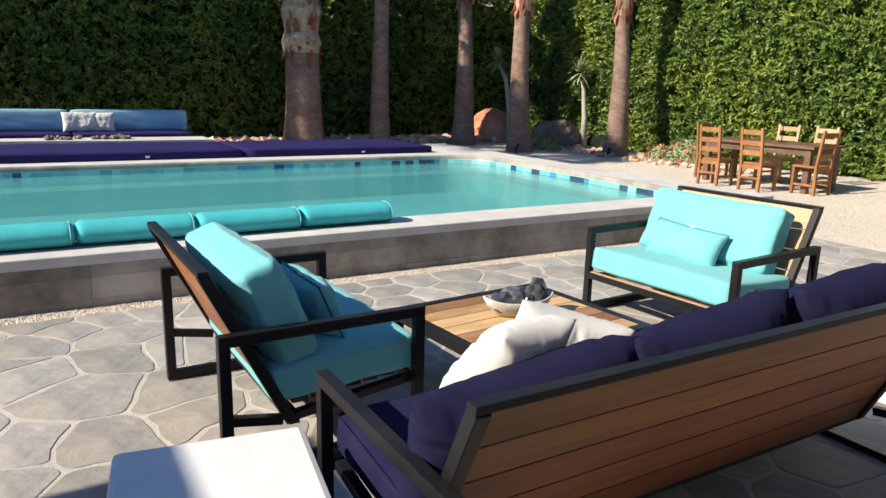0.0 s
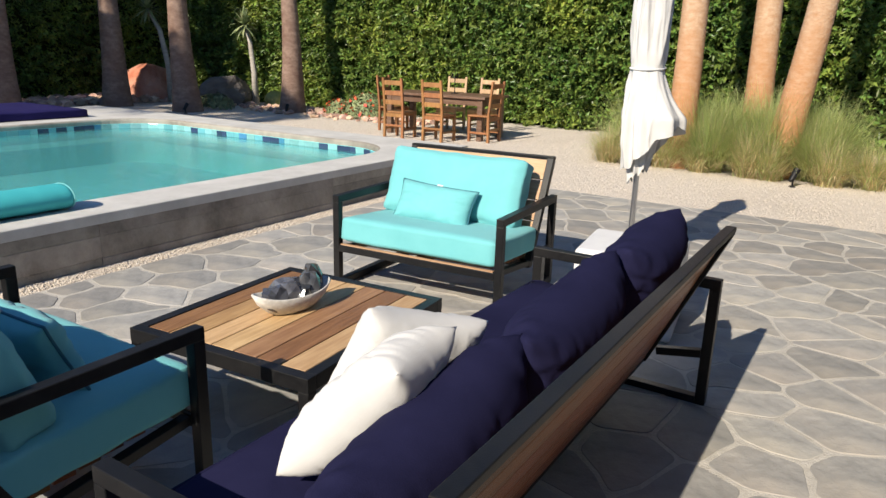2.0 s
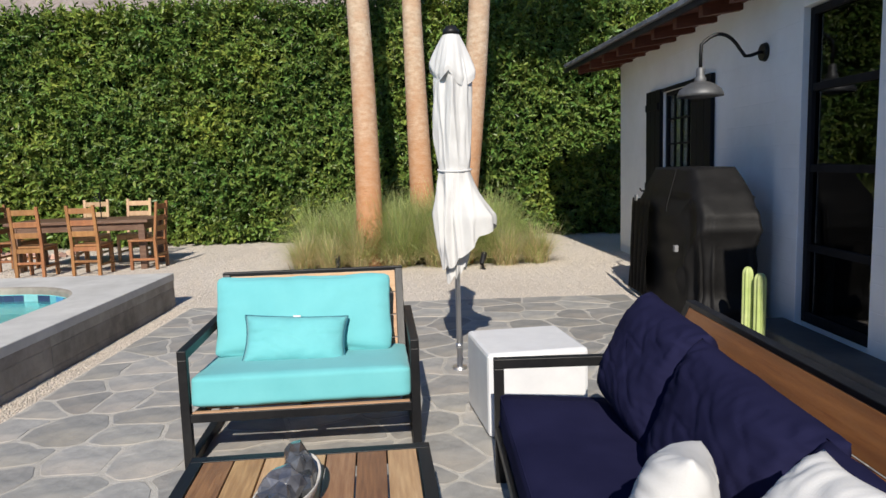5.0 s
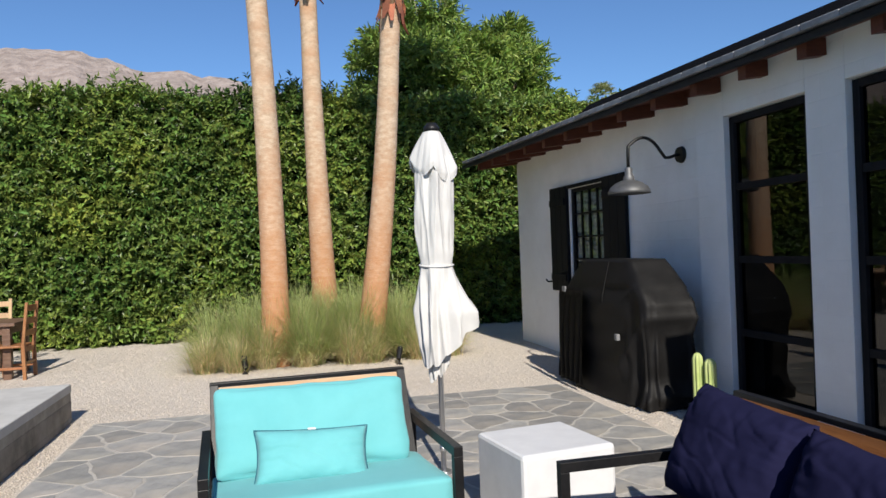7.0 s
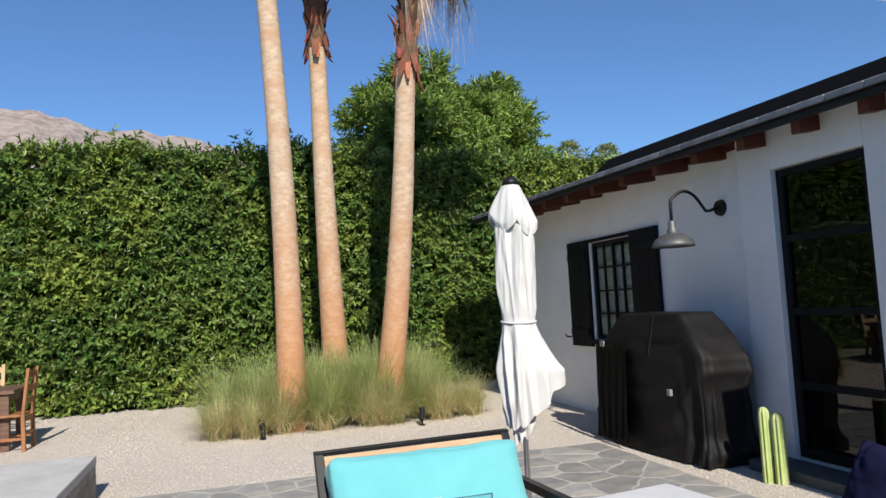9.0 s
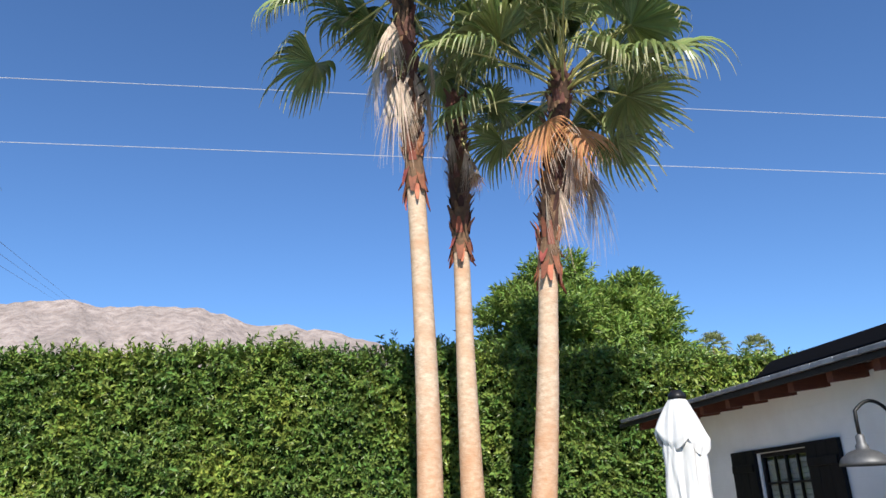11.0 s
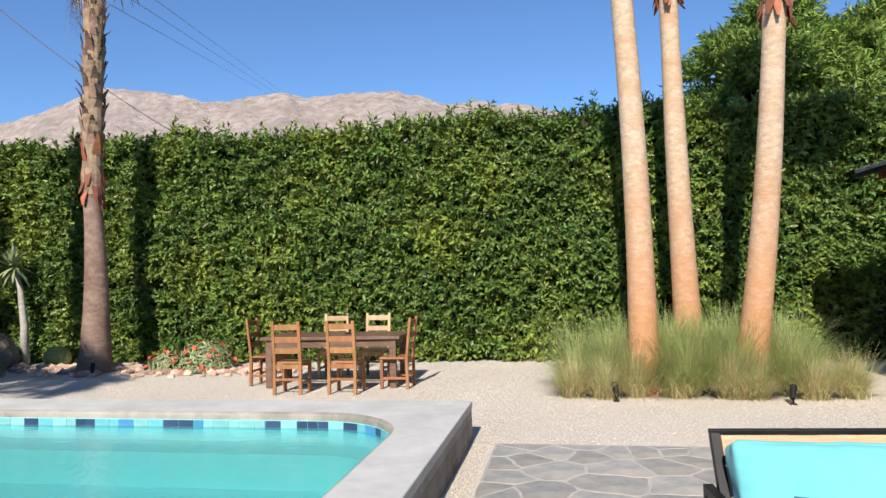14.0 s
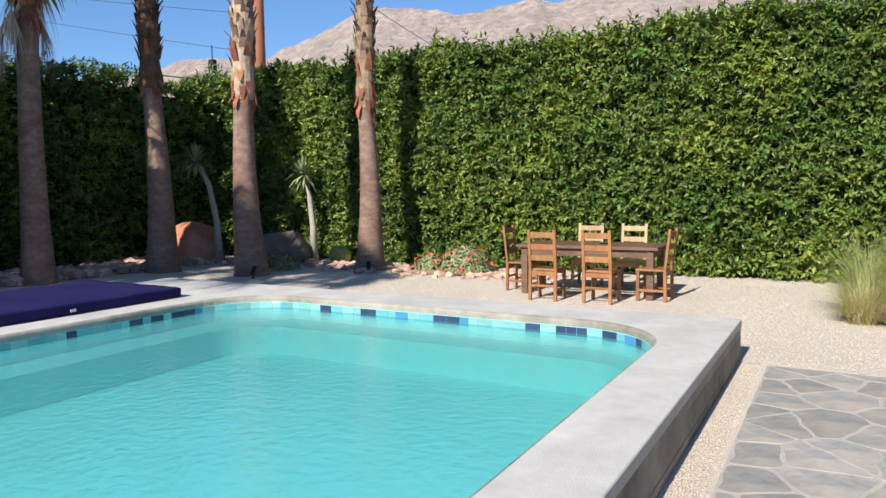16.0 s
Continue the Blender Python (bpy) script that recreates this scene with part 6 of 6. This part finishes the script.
def wall_lamp():
    l = thing("wall_lamp", pose(HX, 7.5, 2.40), "galvanised gooseneck barn lamp on the white wall", "wall lamp")
    part("wall_plate", tube([(-0.002, 0, 0), (-0.035, 0, 0)], [0.085, 0.075], 20), M["black_metal"], l)
    pts = [(-0.03, 0, 0)]
    for k in range(13):
        u = k / 12
        pts.append((-0.06 - 0.50 * u, -0.0, -0.03 * math.sin(math.pi * min(1, u * 2.2)) + 0.17 * max(0, math.sin(math.pi * max(0, u - 0.25) / 0.95))))
    pts += [(-0.585, 0, 0.08), (-0.59, 0, 0.0), (-0.59, 0, -0.13)]
    part("arm", tube(pts, 0.016, 10), M["black_metal"], l, "black curved arm", smooth=True)
    bm = bmesh.new()
    n = 36
    prof = [(0.022, -0.12), (0.036, -0.135), (0.038, -0.20), (0.052, -0.215), (0.052, -0.245), (0.085, -0.255), (0.135, -0.278), (0.18, -0.315), (0.20, -0.352), (0.205, -0.38), (0.199, -0.381), (0.175, -0.325), (0.12, -0.285), (0.03, -0.262)]
    rings = [[bm.verts.new((-0.59 + r * math.cos(2 * math.pi * k / n), r * math.sin(2 * math.pi * k / n), z)) for k in range(n)] for r, z in prof]
    for a, b in zip(rings, rings[1:]):
        for k in range(n):
            bm.faces.new((a[k], a[(k + 1) % n], b[(k + 1) % n], b[k]))
    sh = part("shade", bm, M["lamp_metal"], l, "weathered galvanised bell shade", smooth=True)
    part("bulb", tube([(-0.59, 0, -0.25), (-0.59, 0, -0.30), (-0.59, 0, -0.345)], [0.02, 0.035, 0.015], 12), M["white_plastic"], sh, smooth=True)


wall_lamp()


# ---- dining set ----
def dining_table():
    t = thing("dining_table", pose(-4.72, 12.3, 0, 0, 0, 2), "dark rustic wooden dining table on gravel", "table")
    W, D, H = 2.15, 0.98, 0.77
    for k in range(5):
        y = -D / 2 + k * D / 5
        part("top_plank", boxes([(-W / 2, W / 2, y + 0.002, y + D / 5 - 0.002, H - 0.045, H)], 0.005), M["table_wood"], t)
    part("apron", boxes([(-W / 2 + 0.1, W / 2 - 0.1, -D / 2 + 0.06, -D / 2 + 0.09, H - 0.16, H - 0.047), (-W / 2 + 0.1, W / 2 - 0.1, D / 2 - 0.09, D / 2 - 0.06, H - 0.16, H - 0.047), (-W / 2 + 0.1, -W / 2 + 0.13, -D / 2 + 0.1, D / 2 - 0.1, H - 0.16, H - 0.047), (W / 2 - 0.13, W / 2 - 0.1, -D / 2 + 0.1, D / 2 - 0.1, H - 0.16, H - 0.047)]), M["table_wood"], t)
    for sx in (-1, 1):
        for sy in (-1, 1):
            part("leg", boxes([(sx * (W / 2 - 0.12) - 0.05, sx * (W / 2 - 0.12) + 0.05, sy * (D / 2 - 0.1) - 0.05, sy * (D / 2 - 0.1) + 0.05, 0, H - 0.046)], 0.006), M["table_wood"], t)
    c = thing("candle_stand", pose(-4.55, 12.35, 0.77), "thin dark metal candle stand on the dining table", "candle stand")
    part("stem", tube([(0, 0, 0.012), (0, 0, 0.42)], 0.009, 8), M["black_metal"], c)
    part("foot", tube([(0, 0, 0), (0, 0, 0.012)], 0.07, 16), M["black_metal"], c)
    part("cross_arm", tube([(-0.09, 0, 0.36), (-0.05, 0, 0.30), (0, 0, 0.28), (0.05, 0, 0.30), (0.09, 0, 0.36)], 0.007, 8), M["black_metal"], c)


dining_table()


def dining_chair(wood):
    """Local: back at y = 0.22, front at -0.2."""
    c = thing("dining_chair", pose(0, 0, 0), "ladder-back wooden dining chair with a plank seat" if wood is M["chair_wood"] else "sun-bleached ladder-back dining chair against the hedge", "chair", "chairs round the dining table")
    W, T = 0.43, 0.045
    for sx in (-1, 1):
        x = sx * (W / 2 - T / 2)
        bm = bmesh.new()
        beam(bm, (x, 0.20, 0), (x, 0.19, 0.46), T, T)
        beam(bm, (x, 0.19, 0.455), (x, 0.255, 1.04), T, T * 0.8)
        part("back_post", bm, wood, c)
        part("front_leg", beam(bmesh.new(), (x, -0.19, 0), (x, -0.19, 0.43), T, T), wood, c)
        part("side_stretcher", beam(bmesh.new(), (x, -0.17, 0.16), (x, 0.19, 0.16), 0.025, 0.035), wood, c)
    part("seat", boxes([(-W / 2, W / 2, -0.225, 0.165, 0.435, 0.465)], 0.008), wood, c)
    for y in (-0.205, 0.178):
        part("seat_rail", boxes([(-W / 2 + T, W / 2 - T, y, y + 0.025, 0.37, 0.433)]), wood, c)
    for z in (0.62, 0.78, 0.955):
        y = 0.19 + 0.065 * (z - 0.455) / 0.585
        part("ladder_slat", boxes([(-W / 2 + T, W / 2 - T, y - 0.01, y + 0.01, z - 0.035, z + 0.045)], 0.004), wood, c)
    part("back_stretcher", beam(bmesh.new(), (-W / 2 + T, 0.2, 0.22), (W / 2 - T, 0.2, 0.22), 0.022, 0.035), wood, c)
    return c


_c = dining_chair(M["chair_wood"])
_c.matrix_basis = pose(-5.13, 11.45, 0, 0, 0, 181)
for x, y, a in ((-4.33, 11.5, 178), (-3.7, 12.0, 268), (-5.86, 12.25, 92)):
    copy_thing(_c, pose(x, y, 0, 0, 0, a))
_c = dining_chair(M["chair_pale"])
_c.matrix_basis = pose(-5.05, 13.05, 0, 0, 0, 2)
copy_thing(_c, pose(-4.35, 13.08, 0, 0, 0, -3))


# ---- pool side ----
def bolster(m, L, label):
    t = thing("roll_cushion", m, label, "bolster", "teal roll cushions on the coping")
    bm = bmesh.new()
    n, k = 26, 30
    rings = []
    for j in range(k + 1):
        u = j / k
        e = min(1, min(u, 1 - u) * k / 2.2)
        f = math.sqrt(max(0.0, 1 - (1 - e) ** 2)) * 0.35 + 0.65
        rings.append([bm.verts.new((L * (u - 0.5), 0.15 * f * (1 + 0.03 * nz(u * 5, a, L)) * math.cos(a), 0.088 + 0.088 * f * (1 + 0.05 * nz(u * 6, a)) * math.sin(a))) for a in (2 * math.pi * i / n for i in range(n))])
    for a, b in zip(rings, rings[1:]):
        for i in range(n):
            bm.faces.new((a[i], a[(i + 1) % n], b[(i + 1) % n], b[i]))
    bm.faces.new(rings[0][::-1])
    bm.faces.new(rings[-1])
    part("body", bm, M["aqua_dark"], t, smooth=True)
    part("piping", tube([(L / 2 - 0.03, 0.15 * math.cos(a), 0.088 + 0.087 * math.sin(a)) for a in (2 * math.pi * i / 24 for i in range(25))], 0.0045, 6), M["aqua"], t, "pale end piping", smooth=True)


for k in range(5):
    bolster(pose(-2.52 + 0.01 * (k % 2), 3.38 - 0.835 * k, TOP, 0, 0, 90 + (0.8 if k % 2 else -0.6)), 0.83, "teal canvas roll cushion lying on the pool coping")


def daybed(y0, y1, label):
    W = 1.75
    t = thing("pool_mat", pose(-8.27 - W / 2, (y0 + y1) / 2, TOP + 0.065), label, "mattress", "navy mats along the pool")
    part("mattress", pad(W, y1 - y0, 0.13, 0.03, 0.02, 0.01, seed=y0, n=16), M["navy_mat"], t, smooth=True)
    part("tag", boxes([(W / 2 + 0.005, W / 2 + 0.012, 0.3, 0.36, -0.03, 0.0)]), M["white_cloth"], t, "small white label")


daybed(4.06, 7.5, "long navy sun mattress lying beside the pool")
daybed(0.5, 4.02, "long navy sun mattress lying beside the pool")
daybed(-3.0, 0.46, "long navy sun mattress lying beside the pool")


def garden_bench():
    """The far lounge corner beyond the pool."""
    b = thing("garden_bench", pose(-12.6, 1.6, 0), "long built-in bench with blue ombre back cushions", "bench")
    part("base", boxes([(-0.45, 0.45, -4.5, 2.45, 0, 0.36)], 0.01), M["concrete_wall"], b, "grey concrete bench base")
    part("back_board", boxes([(-0.58, -0.46, -4.5, 2.5, 0, 0.92)], 0.01), M["table_wood"], b)
    for k in range(3):
        o = part("seat_cushion", pad(0.85, 2.2, 0.14, 0.03, 0.015, 0.006, k), M["navy_mat"], b, "navy seat cushion", smooth=True)
        o.matrix_basis = pose(0.02, 1.33 - 2.24 * k, 0.43)
        o = part("back_cushion", pad(0.2, 2.2, 0.42, 0.05, 0.02, 0.008, k + 5), M["blue_stripe"], b, "blue ombre back cushion", smooth=True)
        o.matrix_basis = pose(-0.32, 1.33 - 2.24 * k, 0.72, 0, -8, 0)
    for k, y in enumerate((2.15, 1.85, 1.62)):
        o = part("throw_pillow", throw(0.42, 0.4, 0.16, 20 + k), M["white_cloth"], smooth=True)
        o.matrix_basis = pose(-12.62, y + 0.25, 0.70, -14, 0, 90 + 6 * (k - 1))
        tagged(o, "white throw pillow on the far blue bench", "pillow", "white pillows on the far bench")
    t = thing("low_table", pose(-11.2, 2.3, 0), "low grey slab table before the far bench", "table")
    part("tabletop", boxes([(-0.4, 0.4, -1.8, 1.8, 0.40, 0.47)], 0.01), M["coping"], t)
    for y in (-1.3, 1.3):
        part("leg", boxes([(-0.3, 0.3, y - 0.2, y + 0.2, 0, 0.399)], 0.01), M["concrete_wall"], t)
    rubble("lava_rocks", [(-11.2 + _r.uniform(-0.15, 0.15), 2.0 + _r.uniform(-0.7, 0.7), _r.uniform(0.03, 0.07)) for _ in range(40)], 9, "dark lava stones along the low fire table", M["rock_grey"])
    bpy.data.objects["lava_rocks"].matrix_basis = pose(0, 0, 0.47)


garden_bench()


def spotlight(x, y, a):
    s = thing("garden_spotlight", pose(x, y, 0, 0, 0, a), "small black spike spotlight in the gravel", "spotlight", "garden spotlights")
    part("stake", tube([(0, 0, -0.05), (0, 0, 0.1)], 0.012, 8), M["black_metal"], s)
    part("foot", tube([(0, 0, 0), (0, 0, 0.02)], [0.045, 0.03], 12), M["black_metal"], s)
    part("head", tube([(0, -0.05, 0.08), (0, 0, 0.14), (0, 0.06, 0.22)], [0.03, 0.038, 0.042], 14), M["black_metal"], s, "black cylindrical lamp head")


spotlight(-0.62, 10.9, 10)
spotlight(1.42, 10.75, -25)
spotlight(-9.55, 13.1, 30)
spotlight(-11.1, 11.5, 0)


# ---- pieces of the patio floor ----
def clip(poly, p, nrm):
    out = []
    for i, a in enumerate(poly):
        b = poly[(i + 1) % len(poly)]
        da, db = (a - p).dot(nrm), (b - p).dot(nrm)
        if da <= 0:
            out.append(a)
        if (da < 0 < db) or (db < 0 < da):
            out.append(a + (b - a) * (da / (da - db)))
    return out


def patio():
    X0, X1, Y0, Y1 = -1.92, 2.80, -3.0, 8.55
    p = thing("patio", pose(0, 0, 0), "crazy-paved patio of irregular grey flagstones", "pavement", kind="structure")
    part("mortar_bed", boxes([(X0, X1, Y0, Y1, -0.09, 0.010), (X1 + 0.001, HX - 0.43, Y0, 5.2, -0.09, 0.010)]), M["mortar"], p, "pale sandy mortar joints")
    rng = random.Random(21)
    seeds = []
    tries = 0
    while len(seeds) < 430 and tries < 60000:
        tries += 1
        q = Vector((rng.uniform(X0, HX - 0.43), rng.uniform(Y0, Y1)))
        if q.x > X1 and q.y > 5.2:
            continue
        if all((q - s).length > rng.choice((0.19, 0.31, 0.52)) for s in seeds):
            seeds.append(q)
    # the stones nearest the lounge set stand alone, the outer ones are one piece
    seeds.sort(key=lambda q: (q - Vector((0.6, 4.4))).length)
    rest, count = bmesh.new(), 0
    for q in seeds:
        xr = HX - 0.43 if q.y < 5.2 else X1
        yt = Y1 if q.x < X1 else 5.2
        poly = [Vector(v) for v in ((X0, Y0), (xr, Y0), (xr, yt), (X0, yt))]
        for s in seeds:
            d = s - q
            if 0 < d.length < 2.2:
                poly = clip(poly, (q + s) / 2, d.normalized())
        if len(poly) < 3:
            continue
        # joints and worn corners
        cen = sum(poly, Vector((0, 0))) / len(poly)
        size = sum((v - cen).length for v in poly) / len(poly)
        gap = 0.008 + 0.009 * rng.random()
        edges = [(poly[i], poly[(i + 1) % len(poly)]) for i in range(len(poly))]
        small = poly
        for a, b in edges:
            e = (b - a)
            if e.length < 1e-5:
                continue
            nn = Vector((e.y, -e.x)).normalized()
            small = clip(small, a - nn * gap, nn)
        if len(small) < 3:
            continue
        # cut corners and wobble the rim
        rim = []
        for i, v in enumerate(small):
            a, b = small[i - 1], small[(i + 1) % len(small)]
            c = min(0.028, 0.3 * min((a - v).length, (b - v).length))
            if (a - v).length < 1e-4 or (b - v).length < 1e-4:
                continue
            v1, v2 = v + (a - v).normalized() * c, v + (b - v).normalized() * c
            rim += [v1, (v1 + v2 + v) / 3, v2]
            m_ = int((b - v).length / 0.11)
            for q_ in range(1, m_):
                mid = v + (b - v) * (q_ / m_)
                rim.append(mid + Vector((nz(mid.x * 7, mid.y * 7, 1), nz(mid.x * 7, mid.y * 7, 7))) * 0.045)
        if len(rim) < 3:
            continue
        z = 0.0128 + rng.uniform(-0.001, 0.0015)
        bm = bmesh.new()
        top = [bm.verts.new((v.x - cen.x + (cen.x - v.x) * 0.004 / max(size, 0.05), v.y - cen.y + (cen.y - v.y) * 0.004 / max(size, 0.05), z)) for v in rim]
        low = [bm.verts.new((v.x - cen.x, v.y - cen.y, z - 0.0015)) for v in rim]
        bot = [bm.verts.new((v.x - cen.x, v.y - cen.y, 0.004)) for v in rim]
        k = len(rim)
        bm.faces.new(top)
        for i in range(k):
            j = (i + 1) % k
            bm.faces.new((low[i], low[j], top[j], top[i]))
            bm.faces.new((bot[i], bot[j], low[j], low[i]))
        if count < 290:
            o = part("flagstone", bm, M["flagstone"], p)
            o.matrix_basis = pose(cen.x, cen.y, 0)
        else:
            bm.transform(Matrix.Translation((cen.x, cen.y, 0)))
            me = bpy.data.meshes.new("tmp")
            bm.to_mesh(me)
            bm.free()
            rest.from_mesh(me)
            bpy.data.meshes.remove(me)
        count += 1
    part("outer_paving", rest, M["flagstone_rest"], p)["kind"] = "stuff"


patio()


def loose_gravel():
    """Stones that lie on the sheet where the path passes near."""
    rng = np.random.default_rng(17)
    base = np.array([(1, 0, 0), (-1, 0, 0), (0, 1, 0), (0, -1, 0), (0, 0, 0.7), (0, 0, -0.7)], dtype=float)
    tri = np.array([(0, 2, 4), (2, 1, 4), (1, 3, 4), (3, 0, 4), (2, 0, 5), (1, 2, 5), (3, 1, 5), (0, 3, 5)])
    rects = [(-2.14, -1.94, -1, 8.6, 6500, -0.012, 0.007), (-2.6, 3.7, 8.58, 14.8, 14000, 0.0, 0.009), (2.84, 3.7, 5.3, 9, 1800, 0.0, 0.009), (-9, -2.2, 8.9, 14.8, 14000, 0.0, 0.009)]
    V, F, o = [], [], 0
    for x0, x1, y0, y1, n, z, s in rects:
        n = int(n)
        c = np.stack([rng.uniform(x0, x1, n), rng.uniform(y0, y1, n), np.full(n, z + 0.003)], 1)
        a = rng.uniform(0, 6.28, n)
        sz = rng.uniform(0.5, 1.4, (n, 1, 3)) * s * np.array([1, 1, 0.8])
        P = (base[None] + rng.uniform(-0.25, 0.25, (n, 6, 3))) * sz
        ca, sa = np.cos(a)[:, None], np.sin(a)[:, None]
        P = np.stack([P[..., 0] * ca - P[..., 1] * sa, P[..., 0] * sa + P[..., 1] * ca, P[..., 2]], -1) + c[:, None]
        V.append(P.reshape(-1, 3))
        F.append((tri[None] + (np.arange(n) * 6)[:, None, None] + o).reshape(-1, 3))
        o += n * 6
    ob = raw("loose_gravel", np.concatenate(V), np.concatenate(F), M["pebble"])
    tagged(ob, "loose tan pebbles beside the paving", "gravel", kind="stuff")


loose_gravel()
